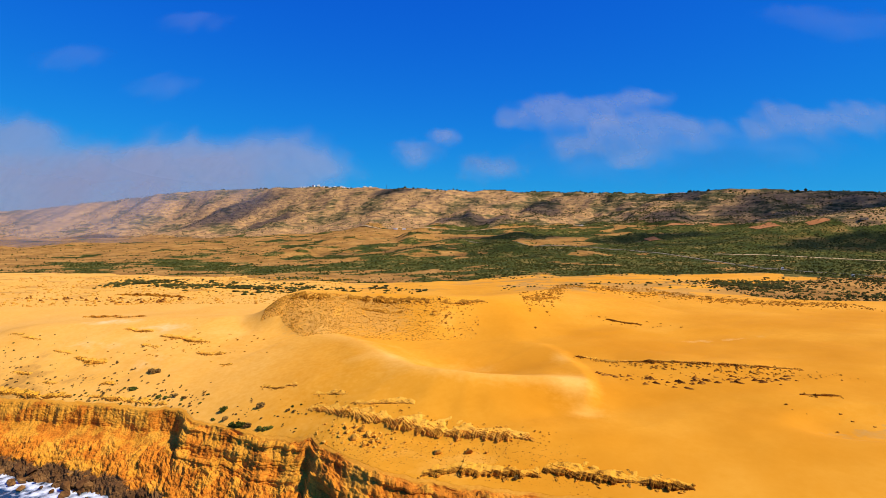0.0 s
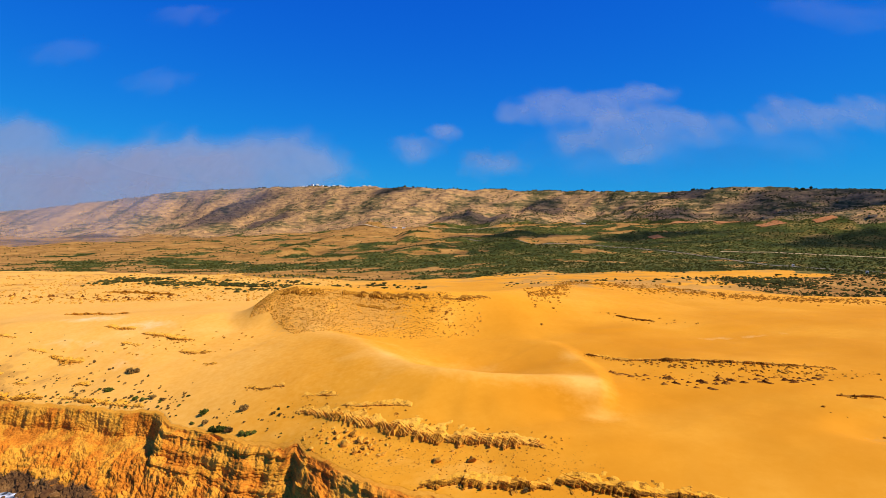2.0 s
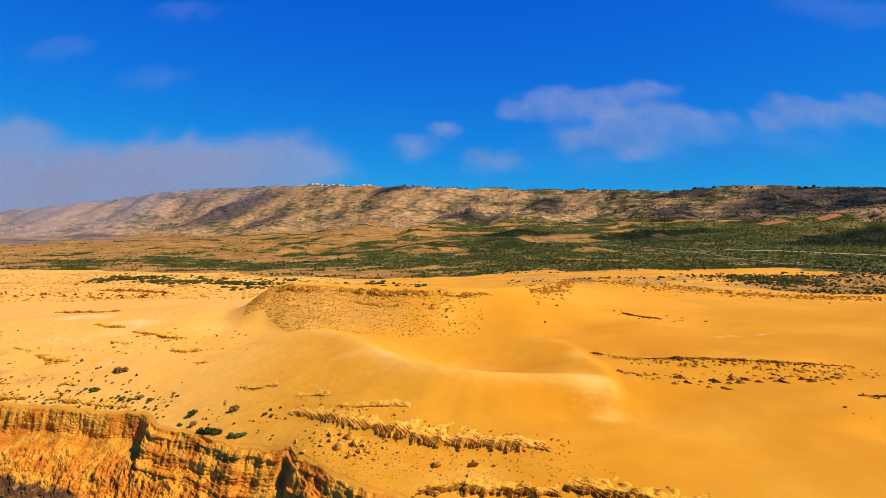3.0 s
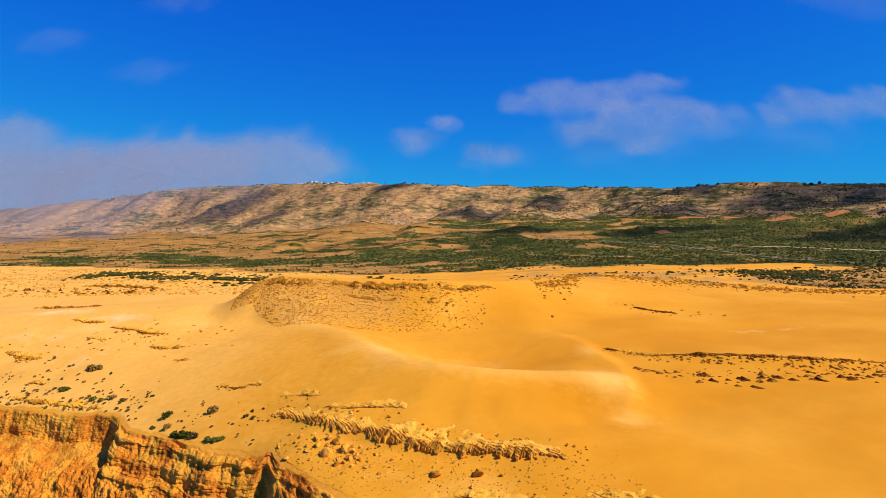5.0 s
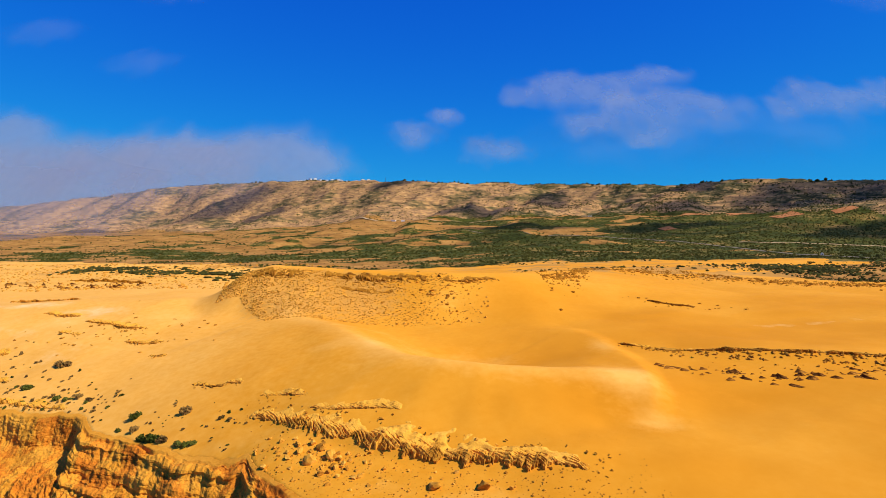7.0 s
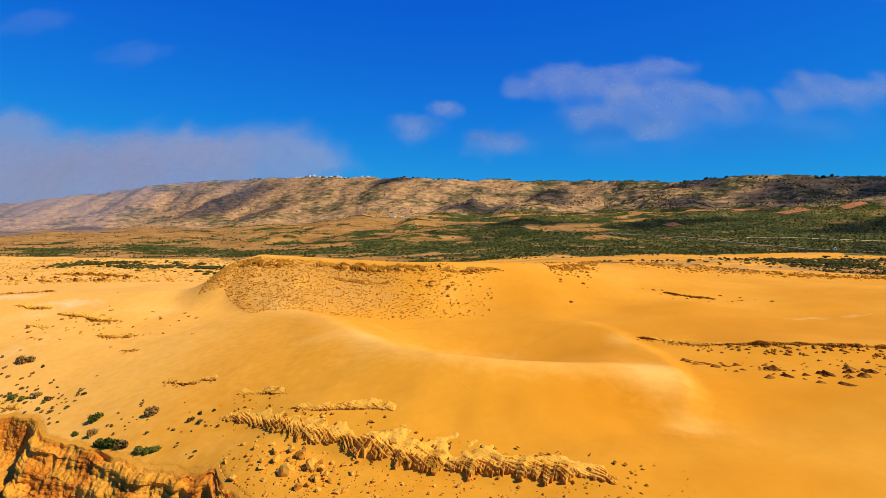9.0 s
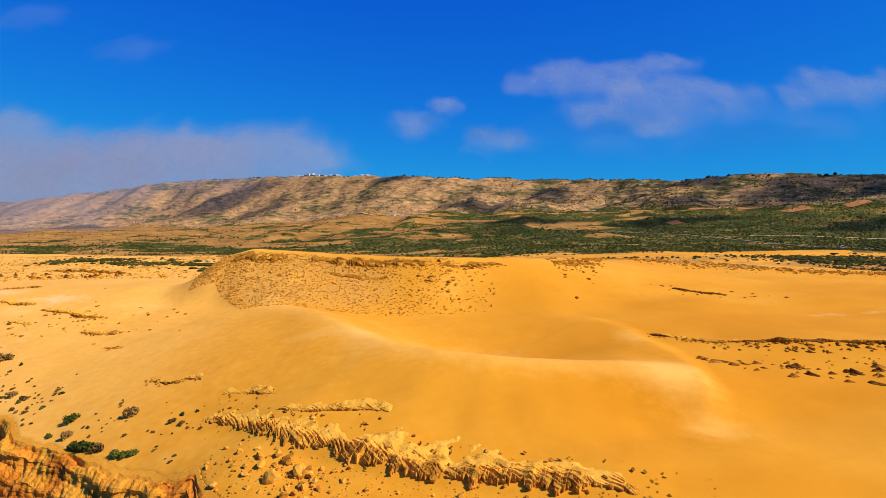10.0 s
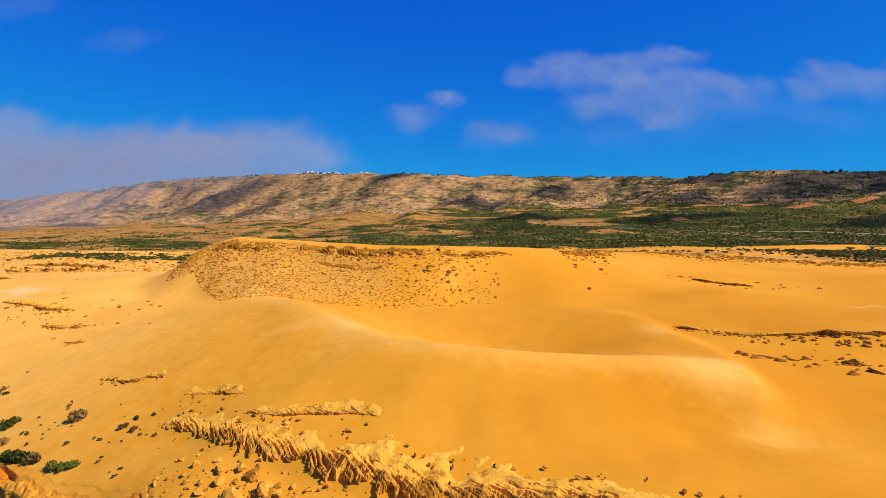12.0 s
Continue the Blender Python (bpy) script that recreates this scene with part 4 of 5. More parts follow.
for k in range(80):
    x = rf.uniform(92, 190)
    place_rock("tilted_rock", FINS, x, float(np.interp(x, [92, 106, 128, 162, 190], [333, 325, 313, 309, 306])) + rf.gauss(2, 3.0), rf.choice((0.7, 0.9, 1.2, 1.6, 2.2)), rf, "dark tilted rock slab jutting out of the sand", "tilted slabs in the hollow", flat=rf.uniform(0.5, 0.9), turn=rf.uniform(-40, 10))
for k in range(70):
    x = rf.uniform(-520, -305)
    place_rock("tilted_rock", FINS, x, 690 - 0.1 * (x + 400) + rf.gauss(0, 12), rf.choice((1.0, 1.5, 2.2, 3.2)), rf, "tilted brown rock slab at the edge of the sand flats", "tilted slabs on the flats", flat=rf.uniform(0.7, 1.2), turn=rf.uniform(-40, 10))
for k in range(25):
    x = rnd.uniform(166, 235)
    y = 262 - 0.25 * (x - 166) + rnd.gauss(0, 8)
    place_rock("rock", DARK_ROCKS, x, y, rnd.uniform(0.4, 1.3), rnd, "dark rock on the scoured hollow floor", "rocks in the scoured hollow", flat=0.6)
for k in range(70):
    x, y = rnd.gauss(-195, 32), rnd.gauss(428, 15)
    place_rock("rock", DARK_ROCKS if rnd.random() < 0.5 else ROCKS, x, y, rnd.uniform(0.5, 1.7), rnd, "low weathered rock in the drifted sand", "rocks in the drifted sand", flat=0.5)
for k in range(26):
    x = rnd.uniform(118, 190)
    place_rock("rock", DARK_ROCKS, x, 462 - 0.5 * (x - 145) + rnd.gauss(0, 6), rnd.uniform(0.4, 1.5), rnd, "thin dark rock in the dune slope", "rocks in the dune slope", flat=0.45)
for k in range(90):
    x = rnd.uniform(-300, -135)
    o = rnd.uniform(22, 46)
    place_rock("shore_boulder", SHORE_ROCKS, x, float(coast_y(x)) - o / 0.85, rnd.choice((1.2, 1.8, 2.4, 3.4, 4.6)), rnd, "wet dark brown boulder at the foot of the cliff", "shore boulders",
               z=max(-0.6, 5.5 - 0.21 * (o - 22) - 0.8))


def rubble(name, count, spot, sizes, mat, label, seed, category):
    """Countless small stones, one mesh."""
    r = np.random.RandomState(seed)
    bm = bmesh.new()
    bmesh.ops.create_icosphere(bm, subdivisions=1, radius=1.0)
    tv = np.array([v.co[:] for v in bm.verts])
    tf = np.array([[v.index for v in f.verts] for f in bm.faces])
    bm.free()
    x, y = spot(r, count)
    z = ground(x[None], y[None])[0]
    s = sizes[0] + (sizes[1] - sizes[0]) * r.uniform(0, 1, len(x)) ** 2.5
    v = tv[None] * (1 + 0.35 * r.uniform(-1, 1, (len(x), len(tv), 1)))
    a = r.uniform(0, 6.28, len(x))
    vx = (v[..., 0] * np.cos(a)[:, None] - 0.7 * v[..., 1] * np.sin(a)[:, None]) * s[:, None] + x[:, None]
    vy = (v[..., 0] * np.sin(a)[:, None] + 0.7 * v[..., 1] * np.cos(a)[:, None]) * s[:, None] + y[:, None]
    vz = v[..., 2] * 0.6 * s[:, None] + (z + 0.12 * s)[:, None]
    co = np.stack([vx, vy, vz], -1).reshape(-1, 3).astype(np.float32)
    fa = (tf[None] + (np.arange(len(x)) * len(tv))[:, None, None]).reshape(-1, 3).astype(np.int32)
    return tri_mesh(name, co, fa, mat, label, category)


def tri_mesh(name, co, fa, mat, label, category, smooth=False):
    me = bpy.data.meshes.new(name)
    me.vertices.add(len(co))
    me.vertices.foreach_set("co", co.ravel())
    me.loops.add(fa.size)
    me.loops.foreach_set("vertex_index", fa.ravel())
    me.polygons.add(len(fa))
    me.polygons.foreach_set("loop_start", np.arange(0, fa.size, 3, dtype=np.int32))
    me.polygons.foreach_set("use_smooth", np.full(len(fa), smooth))
    me.update(calc_edges=True)
    me.materials.append(mat)
    return tagged(new(name, me), label, category, kind="stuff")


def on_mound(r, n):
    x = r.uniform(-150, 25, n * 5)
    t = r.uniform(0, 1, n * 5)
    y = 488 - 0.06 * (x + 120) - 56 * t * np.clip((x + 150) / 45, 0.35, 1)
    keep = r.uniform(0, 1, n * 5) < np.clip(1.15 - (x + 110) / 130, 0.08, 1) * (1 - 0.5 * t) * (0.55 + 0.45 * ease(-0.4, 0.35, fbm(x, y, 14, 3, 66)))
    return x[keep][:n], y[keep][:n]


rubble("mound_rubble", 9000, on_mound, (0.12, 0.85), RUBBLE, "loose brown stones covering the mound slope", 3, "rubble")


for k in range(90):
    x = rnd.uniform(-140, 30)
    place_rock("stone", ROCKS, x, 486 - 0.06 * (x + 120) - rnd.uniform(2, 52) * min(1, max(0.4, (x + 150) / 45)), rnd.uniform(0.6, 1.5), rnd, "tan block fallen from the caprock on the mound slope", "blocks on the mound")


for k in range(30):
    place_rock("stone", MIXED_ROCKS, rf.gauss(0, 7), rf.gauss(458, 7), rf.choice((0.6, 0.9, 1.3, 1.9)), rf, "brown block in the slope at the mound's end", "blocks on the mound", flat=rf.uniform(0.5, 0.9))


def on_flats(r, n):
    x = r.uniform(-700, -140, n)
    return x, 640 + 330 * r.uniform(0, 1, n) ** 1.3 - 0.12 * (x + 300) * (x > -300)


rubble("flats_stones", 3200, on_flats, (0.4, 2.2), RUBBLE, "scattered dark stones on the sandy flats", 4, "rubble")


def below_ledge(r, n):
    x = r.uniform(-70, 60, n)
    y = 268 - 0.36 * (x + 25) + r.normal(-10, 10, n)
    keep = y > coast_y(x) + 1
    return x[keep], y[keep]


rubble("pebbles", 1600, below_ledge, (0.12, 0.4), PALE, "scattered tan pebbles on the sand", 6, "pebbles")


# stones along the far crest and on the brown ground behind it
for k in range(60):
    x = rnd.uniform(95, 330)
    y = np.interp(x, [95, 147, 190, 243, 292, 333], [530, 690, 642, 622, 574, 548]) + rnd.gauss(0, 13)
    place_rock("rock", DARK_ROCKS, x, float(y), rnd.choice((0.7, 1.0, 1.4, 2.0, 2.6)), rnd, "brown rock on the stony dune crest", "rocks on the far crest", flat=rnd.uniform(0.5, 0.9))


def on_crest(r, n):
    x = r.uniform(70, 380, n)
    return x, np.interp(x, [70, 95, 147, 190, 243, 292, 380], [508, 530, 690, 642, 622, 574, 520]) + r.normal(0, 20, n)


rubble("crest_stones", 3000, on_crest, (0.25, 1.6), BROWN, "small brown stones strewn along the far crest", 7, "rubble")

# trodden tracks over the sand
TROD = material("trodden_sand", [(0.3, (0.55, 0.21, 0.01)), (0.7, (0.70, 0.29, 0.02))], 0.5, 3, 0.9, 0)
TRAILS = (((-28, 305), (-26, 315)), ((-26, 305), (-22, 313)), ((17, 380), (27, 401)), ((39, 386), (45, 397)), ((6, 299), (13.6, 288.5)), ((86.5, 290), (82, 282)), ((58.6, 274), (66, 279), (71, 276), (72, 269.5)))


def on_trails(r, n):
    x, y = [], []
    for trail in TRAILS:
        for (ax, ay), (bx, by) in zip(trail[:-1], trail[1:]):
            t = np.arange(0, 1, 0.62 / math.hypot(bx - ax, by - ay))
            x.append(ax + (bx - ax) * t + r.normal(0, 0.22, len(t)))
            y.append(ay + (by - ay) * t + r.normal(0, 0.22, len(t)))
    x.append(r.normal(58, 12, 420))
    y.append(r.normal(274, 6, 420))
    return np.concatenate(x), np.concatenate(y)


rubble("footprints", 0, on_trails, (0.07, 0.13), TROD, "trails of scuffed footprints across the dune sand", 9, "footprints")


# ---- plants ----
def leaf_material(name, dark, mid, light):
    return material(name, [(0.3, dark), (0.5, mid), (0.7, light)], 0.35, 2.5, 0.85, 0, per_object=0.3)


LEAF = leaf_material("bush_leaf", (0.05, 0.062, 0.008), (0.10, 0.115, 0.016), (0.19, 0.18, 0.034))
DRY = leaf_material("dry_bush", (0.14, 0.08, 0.02), (0.25, 0.145, 0.038), (0.38, 0.23, 0.06))
SCRUB = material("scrub_leaf", [(0.34, (0.022, 0.022, 0.004)), (0.5, (0.050, 0.048, 0.008)), (0.66, (0.10, 0.085, 0.018))], 4, 45, 0.9, 0)
TWIG = material("bush_twig", [(0.3, (0.07, 0.04, 0.02)), (0.7, (0.16, 0.10, 0.05))], 0.2, 1, 0.9, 0)


def bush_meshes(seed, mat, leaves=620):
    """A low wind-shaped bush: short twigs and a ragged crown of small leaf clumps, 1 m in half width."""
    r = np.random.RandomState(seed)
    lobes = [(r.uniform(-0.5, 0.5), r.uniform(-0.5, 0.5), r.uniform(0.15, 0.45), r.uniform(0.35, 0.6)) for _ in range(7)]
    co, fa = [], []
    for k in range(leaves):
        lx, ly, lz, lr = lobes[r.randint(len(lobes))]
        v = r.normal(0, 1, 3)
        v = v / np.linalg.norm(v) * lr * r.uniform(0.7, 1.05)
        c = np.array([lx + v[0], ly + v[1], max(0.02, lz + 0.75 * v[2])])
        a, b = r.normal(0, 1, 3), r.normal(0, 1, 3)
        s = r.uniform(0.09, 0.18)
        a, b = a / np.linalg.norm(a) * s, b / np.linalg.norm(b) * s
        n = len(co)
        co += [c - a, c + b, c + a, c - b]
        fa += [(n, n + 1, n + 2), (n, n + 2, n + 3)]
    crown = bpy.data.meshes.new("foliage")
    crown.from_pydata([tuple(v) for v in co], [], fa)
    crown.materials.append(mat)
    bm = bmesh.new()
    for lx, ly, lz, lr in lobes:
        m = Matrix.Translation((lx * 0.5, ly * 0.5, lz * 0.5 - 0.05)) @ Vector((lx, ly, lz + 0.1)).to_track_quat("Z", "Y").to_matrix().to_4x4()
        bmesh.ops.create_cone(bm, segments=5, radius1=0.05, radius2=0.02, depth=0.8, matrix=m)
    stem = bpy.data.meshes.new("stem")
    bm.to_mesh(stem)
    bm.free()
    stem.materials.append(TWIG)
    return crown, stem


GREEN_BUSHES = [bush_meshes(k, LEAF) for k in range(4)]
DRY_BUSHES = [bush_meshes(10 + k, DRY, 460) for k in range(3)]


def bush(x, y, size, kinds, r, label, group):
    root = new("bush")
    root.matrix_world = pose(x, y, height(x, y) - 0.05, 0, 0, r.uniform(0, 360)) @ Matrix.Diagonal((size, size * r.uniform(0.6, 0.95), size * r.uniform(1.0, 1.35), 1))
    crown, stem = r.choice(kinds)
    for nm, me in (("foliage", crown), ("stem", stem)):
        new(nm, me).parent = root
    return tagged(root, label, "bush", group)


rb = random.Random(8)
G, B = "rounded dark green bush on the cliff-top sand", "dry brown bush on the cliff-top sand"
for x, y, s, green in ((-125, 324.5, 2.7, 1), (-102.5, 320, 2.6, 0), (-114.5, 308.5, 2.9, 1), (-109.5, 307, 2.8, 1), (-105, 305.5, 2.6, 0), (-97, 301, 2.0, 1), (-94, 300, 1.9, 1), (-91, 299.5, 1.8, 1),
                       (-121, 315.5, 2.3, 0), (-129, 318, 1.5, 1), (-198.5, 364.7, 2.8, 1), (-194.5, 386, 3.6, 0), (-200, 388, 2.2, 0), (-176, 352, 2.2, 1), (-171, 350, 1.9, 1), (-165, 351, 2.4, 0), (-158, 347, 1.8, 0),
                       (-85, 311, 1.4, 0), (-83, 314, 1.1, 1), (-81, 309, 1.3, 0), (-116, 318, 0.9, 0), (29, 227.5, 1.5, 0), (20, 221, 1.3, 0)):
    bush(x, y, s, GREEN_BUSHES if green else DRY_BUSHES, rb, G if green else B, "cliff-top bushes")
for k in range(120):
    x = rb.uniform(-225, -140)
    y = coast_soft(x) + abs(rb.gauss(0, 14)) + 4
    green = rb.random() < 0.35
    bush(x, y, rb.uniform(0.4, 1.3), GREEN_BUSHES if green else DRY_BUSHES, rb, "small green cushion bush on sand" if green else "small dry cushion bush on sand", "cliff-top bushes")
for k in range(170):
    x = rb.uniform(-350, -215)
    y = coast_soft(x) + abs(rb.gauss(0, 30)) + 5
    green = rb.random() < 0.22
    bush(x, y, rb.uniform(0.3, 1.2), GREEN_BUSHES if green else DRY_BUSHES, rb, "low green bush on the sandy slope" if green else "low dry bush on the sandy slope", "cliff-top bushes")
for k in range(34):
    x = rb.uniform(-118, -72)
    bush(x, coast_soft(x) + rb.uniform(6, 28), rb.uniform(0.3, 0.8), DRY_BUSHES if rb.random() < 0.7 else GREEN_BUSHES, rb, "small dry tuft on the sand", "cliff-top bushes")


def scrub(name, x, y, sizes, label, seed, tall=0.6, mat=None):
    """Countless shrubs, each a small ragged clump; one mesh."""
    r = np.random.RandomState(seed)
    bm = bmesh.new()
    if len(x) > 20000:
        bmesh.ops.create_cone(bm, cap_ends=True, segments=5, radius1=1.0, radius2=0.35, depth=1.6)
        bmesh.ops.triangulate(bm, faces=bm.faces[:])
    else:
        bmesh.ops.create_icosphere(bm, subdivisions=1, radius=1.0)
    tv = np.array([v.co[:] for v in bm.verts])
    tf = np.array([[v.index for v in f.verts] for f in bm.faces])
    bm.free()
    n = len(x)
    z = ground(x[None], y[None])[0]
    s = sizes[0] + (sizes[1] - sizes[0]) * r.uniform(0, 1, n) ** 2.2
    v = tv[None] * (1 + 0.45 * r.uniform(-1, 1, (n, len(tv), 1)))
    vx = v[..., 0] * (s * r.uniform(0.7, 1.5, n))[:, None] + x[:, None]
    vy = v[..., 1] * s[:, None] + y[:, None]
    vz = v[..., 2] * (tall * s)[:, None] + (z + 0.3 * tall * s)[:, None]
    co = np.stack([vx, vy, vz], -1).reshape(-1, 3).astype(np.float32)
    fa = (tf[None] + (np.arange(n) * len(tv))[:, None, None]).reshape(-1, 3).astype(np.int32)
    return tri_mesh(name, co, fa, mat or SCRUB, label, "shrubs")


def scatter(n, x0, x1, y0, y1, chance, seed):
    r = np.random.RandomState(seed)
    x, y = r.uniform(x0, x1, n * 6), r.uniform(y0, y1, n * 6)
    ok = r.uniform(0, 1, n * 6) < chance(x, y)
    return x[ok][:n], y[ok][:n]


wide = lambda x, y: (np.abs(x) < 90 + 0.86 * y) & (((x - 330) / 210) ** 2 + ((y - 805) / 68) ** 2 > 1)
x, y = scatter(36000, -1500, 1700, 560, 2100, lambda x, y: wide(x, y) * (y > sand_edge(x, y)) * (0.06 + 0.94 * green_at(x, y)) * ((y - ridge_y(x)) * 0.88 < -480) * (900 / y), 71)
scrub("valley_shrubs", x, y, (0.7, 3.0), "dark green shrubs dotted over the valley floor", 72)
x, y = scatter(52000, -2600, 1900, 1300, 3400, lambda x, y: wide(x, y) * ((y - ridge_y(x)) * 0.88 > -560) * ((y - ridge_y(x)) * 0.88 < 10) * (0.35 + 0.65 * (x > 200)) * (0.25 + 0.75 * ease(-0.2, 0.3, fbm(x, y, 120, 3, 59))), 73)
scrub("hill_shrubs", x, y, (0.8, 3.2), "small dark shrubs dotted over the escarpment", 74)
r = np.random.RandomState(75)
x = r.uniform(-2200, 1800, 420)
y = ridge_y(x) + r.uniform(-14, 40, 420)
scrub("ridge_trees", x, y, (2.0, 5.5), "row of small dark trees along the skyline", 76, tall=1.1)
# belt of shrubs on the sand flats, behind the mound and at the sand's far edge
r = np.random.RandomState(77)
x = r.uniform(-500, -20, 2600)
y = 872 - 0.30 * (x + 490) + r.normal(0, 24, 2600) + 22 * fbm(x, x * 0, 90, 2, 79)
ok = r.uniform(0, 1, 2600) < (0.25 + 0.75 * ease(-60, -330, x)) * ease(-0.35, 0.1, fbm(x, y * 3, 70, 2, 85))
scrub("belt_shrubs", x[ok], y[ok], (1.0, 3.4), "belt of dark green shrubs on the sand flats", 78)
x, y = r.normal(395, 34, 700), r.normal(722, 24, 700)
scrub("patch_shrubs", x, y, (0.9, 2.8), "thicket of dark green shrubs beside the far sand", 86)
x = r.uniform(300, 620, 900)
y = r.uniform(560, 800, 900)
ok = (y > 660 - 0.35 * (x - 300) + 20) & (fbm(x, y, 45, 2, 87) > -0.2)
scrub("brown_ground_shrubs", x[ok], y[ok], (0.6, 2.4), "dark shrubs dotted over the brown stony ground", 88)
x = r.uniform(60, 600, 420)
y = np.where(r.uniform(0, 1, 420) < 0.5, 712, 868) + 0.05 * x + r.normal(0, 16, 420)
scrub("edge_shrubs", x, y, (0.6, 2.4), "dark shrubs along the far edge of the dunes", 80)


# ---- road, tracks and fields ----
def along(points, n):
    p = np.array(points, float)
    run = np.concatenate([[0], np.cumsum(np.hypot(*(p[1:] - p[:-1]).T))])
    t = np.linspace(0, run[-1], n)
    q = np.stack([np.interp(t, run, p[:, 0]), np.interp(t, run, p[:, 1])], 1)
    ker = np.hanning(25) / np.hanning(25).sum()
    return np.stack([np.convolve(np.pad(q[:, k], 12, "reflect", reflect_type="odd"), ker, "valid") for k in (0, 1)], 1)


def strip(name, points, width, lift, mat, label, category):
    q = along(points, 260)
    t = np.gradient(q, axis=0)
    t = t / np.hypot(*t.T)[:, None]
    w = np.linspace(-0.5, 0.5, 7)[None, :] * width
    x, y = q[:, :1] - t[:, 1:] * w, q[:, 1:] + t[:, :1] * w
    crown = ground(q[:, :1], q[:, 1:])
    z = np.maximum(ground(x, y), crown - 0.2) + lift
    me, _ = grid_mesh(name, x, y, z)
    me.flip_normals()
    me.materials.append(mat)
    return tagged(new(name, me), label, category, kind="structure")


ASPHALT = material("asphalt", [(0.3, (0.16, 0.13, 0.09)), (0.7, (0.28, 0.23, 0.16))], 2, 30, 0.9, 0)
TRACK = material("dirt_track", [(0.3, (0.50, 0.33, 0.15)), (0.7, (0.66, 0.46, 0.24))], 3, 25, 0.95, 0)
PLOUGHED = material("ploughed_soil", [(0.3, (0.36, 0.13, 0.04)), (0.7, (0.52, 0.22, 0.07))], 4, 30, 0.95, 0.4, 3, stretch=(1, 0.15, 1))
strip("road", [(60, 1500), (173, 1463), (308, 1440), (415, 1345), (482, 1185), (518, 1065), (530, 960), (560, 880), (640, 838), (900, 800)], 7, 0.9, ASPHALT, "narrow grey asphalt road through the scrub", "road")
strip("track", [(560, 1190), (659, 1167), (717, 1131), (802, 1096), (980, 1010)], 8, 1.0, TRACK, "pale dirt track across the valley", "track")
strip("track", [(-560, 2180), (-293, 2077), (-158, 1935), (20, 1900), (240, 1850)], 7, 1.5, TRACK, "pale dirt track along the foot of the hills", "track")


def field(x, y, w, d, turn, mat, label):
    u, v = np.meshgrid(np.linspace(-0.5, 0.5, 14), np.linspace(-0.5, 0.5, 10))
    u, v = u + 0.04 * fbm(v * 4 + x, u * 0, 1, 2, 5), v + 0.05 * fbm(u * 4 + y, v * 0, 1, 2, 6)
    c, s = math.cos(radians(turn)), math.sin(radians(turn))
    px, py = x + u * w * c - v * d * s, y + u * w * s + v * d * c
    me, _ = grid_mesh("field", px, py, ground(px, py) + 1.3)
    me.materials.append(mat)
    tagged(new("field", me), label, "field", kind="structure")


RED = "ploughed red-brown field"
field(858, 1540, 60, 50, 5, PLOUGHED, RED)
field(800, 1650, 70, 30, 0, PLOUGHED, RED)
field(700, 1700, 70, 26, -6, PLOUGHED, RED)
field(540, 1490, 30, 36, 8, PLOUGHED, RED)
field(960, 1480, 50, 24, -4, PLOUGHED, RED)
field(430, 1790, 60, 20, 0, TRACK, "pale stubble field below the hills")


# ---- buildings ----
WHITE = material("whitewash", [(0.3, (0.70, 0.68, 0.62)), (0.7, (0.82, 0.80, 0.76))], 0.8, 5, 0.85, 0.1)
OCHRE = material("ochre_render", [(0.3, (0.50, 0.30, 0.13)), (0.7, (0.64, 0.42, 0.20))], 0.8, 5, 0.9, 0.1)
DARK = material("dark_opening", [(0.3, (0.03, 0.035, 0.04)), (0.7, (0.06, 0.06, 0.06))], 0.5, 2, 0.4, 0)


def box(w, d, h, x=0.0, y=0.0, z=0.0):
    bm = bmesh.new()
    bmesh.ops.create_cube(bm, size=1.0, matrix=Matrix.Translation((x, y, z + h / 2)) @ Matrix.Diagonal((w, d, h, 1)))
    bmesh.ops.bevel(bm, geom=bm.edges[:], offset=0.06, segments=1, affect="EDGES")
    return bm


def part(name, bm, mat, parent, label=""):
    me = bpy.data.meshes.new(name)
    bm.to_mesh(me)
    bm.free()
    me.materials.append(mat)
    ob = new(name, me)
    ob.parent = parent
    return tagged(ob, label)


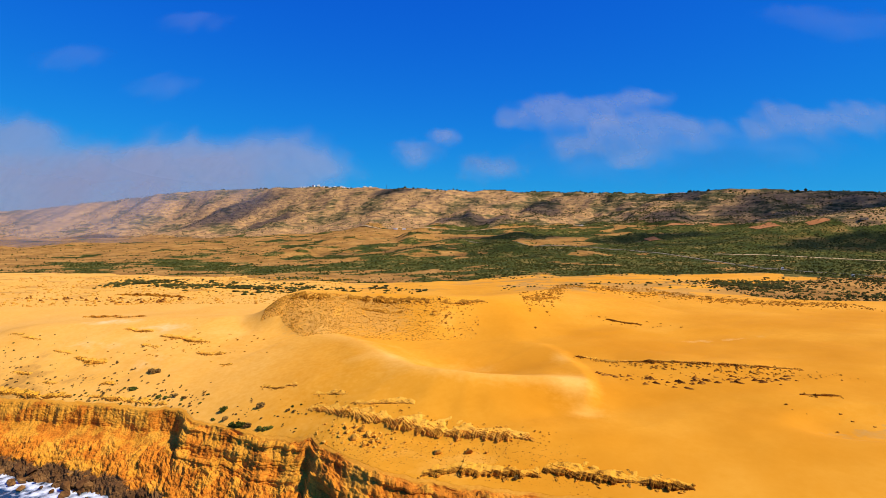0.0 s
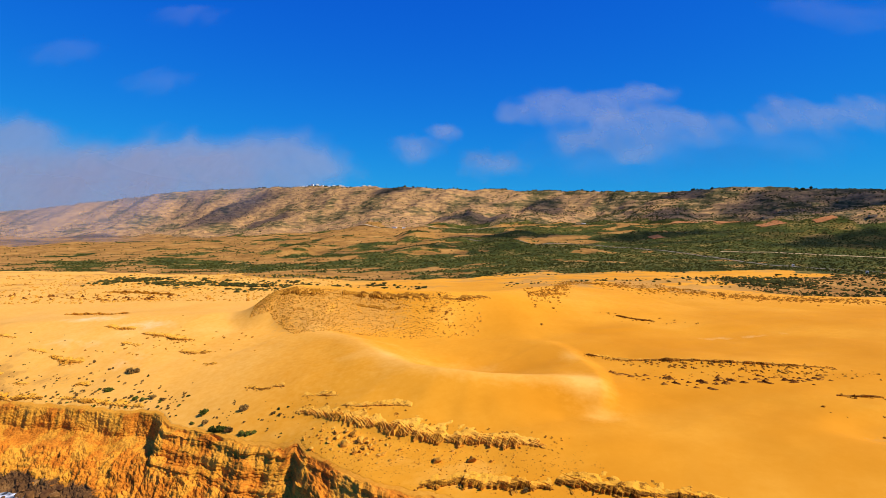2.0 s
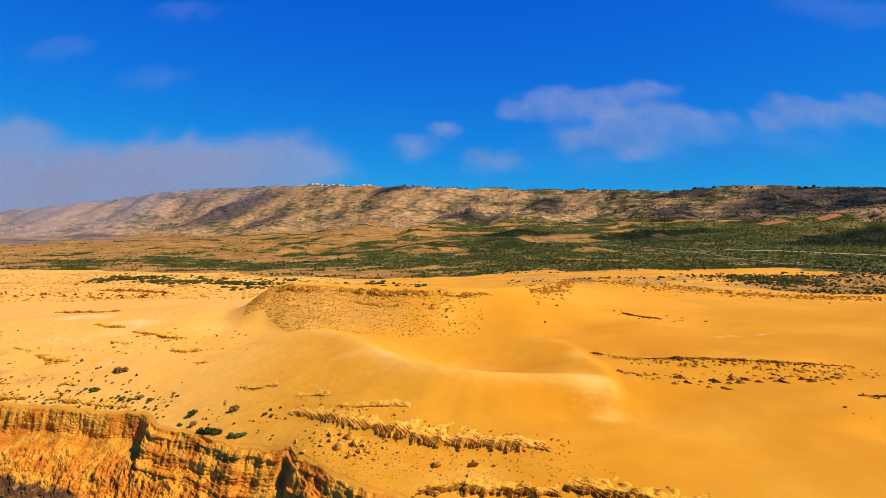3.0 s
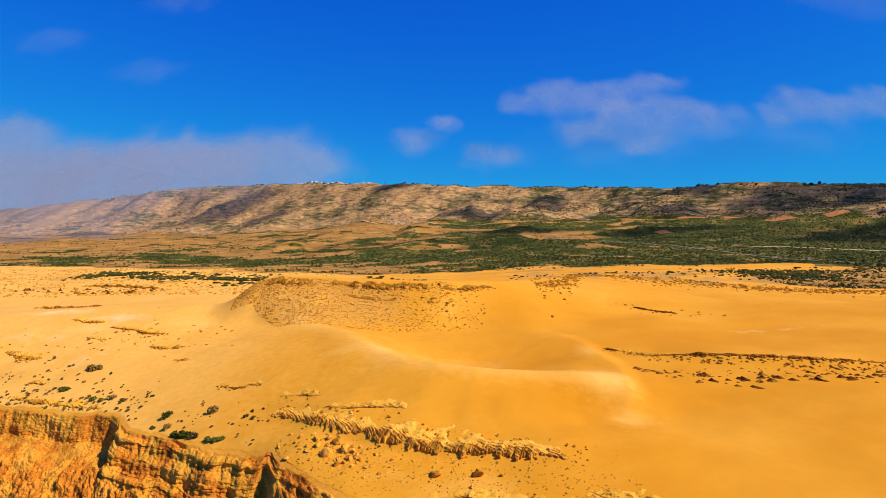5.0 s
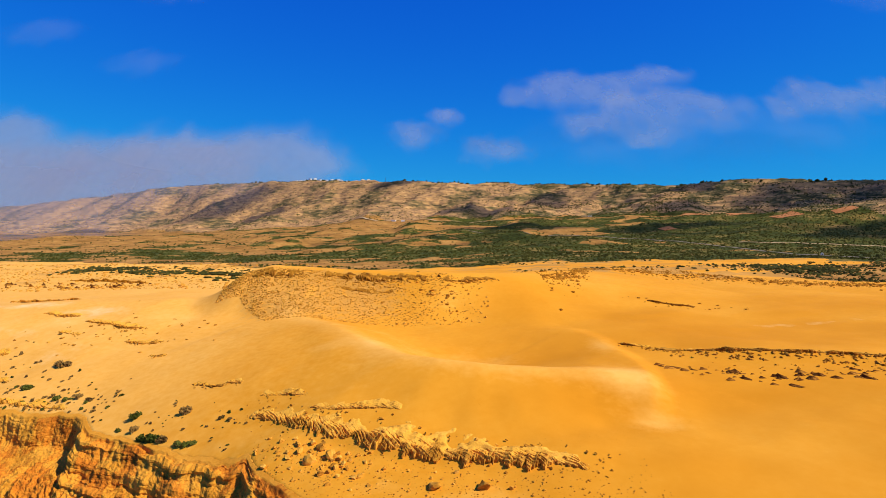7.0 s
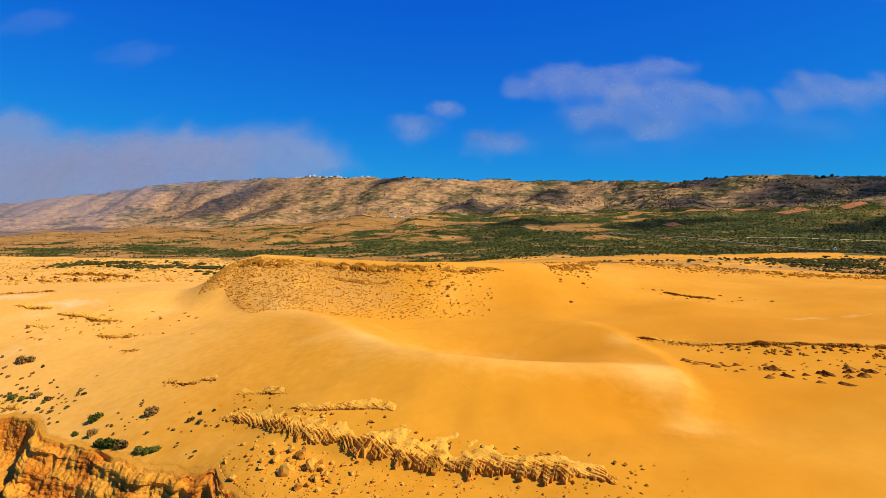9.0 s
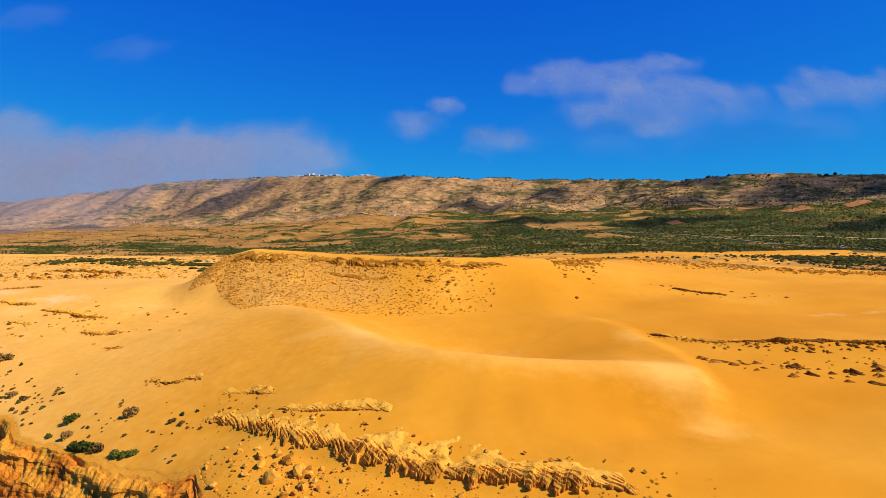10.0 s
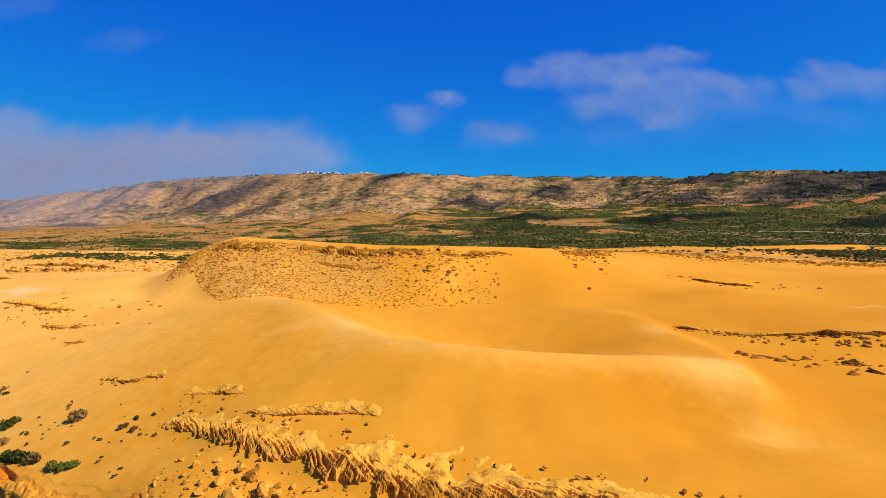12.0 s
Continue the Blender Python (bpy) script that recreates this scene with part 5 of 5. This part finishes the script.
def house(x, y, w, d, h, turn, mat, label):
    """A flat-roofed country house with parapet, door and windows."""
    root = new("house")
    root.matrix_world = pose(x, y, height(x, y) - 0.3, 0, 0, turn)
    part("wall", box(w, d, h), mat, root)
    part("roof", box(w - 0.5, d - 0.5, 0.25, 0, 0, h + 0.01), TRACK, root)
    for nm, bw, bd, bx, by in (("parapet", w, 0.25, 0, -d / 2 + 0.13), ("parapet", w, 0.25, 0, d / 2 - 0.13), ("parapet", 0.25, d - 0.52, -w / 2 + 0.13, 0), ("parapet", 0.25, d - 0.52, w / 2 - 0.13, 0)):
        part(nm, box(bw, bd, 0.6, bx, by, h + 0.01), mat, root)
    part("door", box(1.1, 0.12, 2.1, 0, -d / 2 - 0.05, 0.3), DARK, root)
    for k in (-0.3, 0.3):
        part("window", box(1.2, 0.12, 1.2, k * w, -d / 2 - 0.05, h * 0.5), DARK, root)
    return tagged(root, label, "house", "hill houses")


rh = random.Random(12)
for k in range(15):
    x = -715 + 27 * k + rh.uniform(-9, 9)
    house(x, float(ridge_y(x)) + rh.uniform(-6, 14), rh.uniform(9, 17), rh.uniform(8, 12), rh.uniform(4.0, 7.5), rh.uniform(-20, 20), WHITE, "white flat-roofed house on the hilltop")
for x, y, w, d, h, mat, label in ((885, 1600, 24, 10, 5, OCHRE, "long ochre farmhouse below the escarpment"), (421, 1826, 16, 10, 5, OCHRE, "ochre farmhouse among scrub"), (440, 1838, 10, 9, 4, WHITE, "small white farmhouse among scrub"),
                                  (550, 932, 2.6, 2.6, 3, WHITE, "small white hut beside the road"), (591, 829, 2.6, 2.6, 3, WHITE, "small white hut beside the road"), (1035, 1420, 16, 10, 5, OCHRE, "ochre farmhouse below the escarpment"),
                                  (-160, 1935, 13, 9, 4, WHITE, "white farmhouse beside the track"), (-130, 1930, 11, 8, 4, WHITE, "white farmhouse beside the track"), (-90, 1925, 18, 8, 3, OCHRE, "low ochre farm building beside the track")):
    house(x, y, w, d, h, rh.uniform(-15, 15), mat, label)


def mast(x, y, h):
    root = new("radio_mast")
    root.matrix_world = pose(x, y, height(x, y) - 0.2)
    for nm, r1, r2, z0, z1, sx in (("pole", 0.9, 0.5, 0, h, 0), ("antenna", 0.25, 0.2, h, h * 1.2, 0)):
        bm = bmesh.new()
        bmesh.ops.create_cone(bm, segments=8, cap_ends=True, radius1=r1, radius2=r2, depth=z1 - z0, matrix=Matrix.Translation((0, 0, (z0 + z1) / 2)))
        part(nm, bm, DARK, root)
    return tagged(root, "slender dark radio mast on the hilltop", "mast")


mast(-262, float(ridge_y(-262)) + 5, 24)
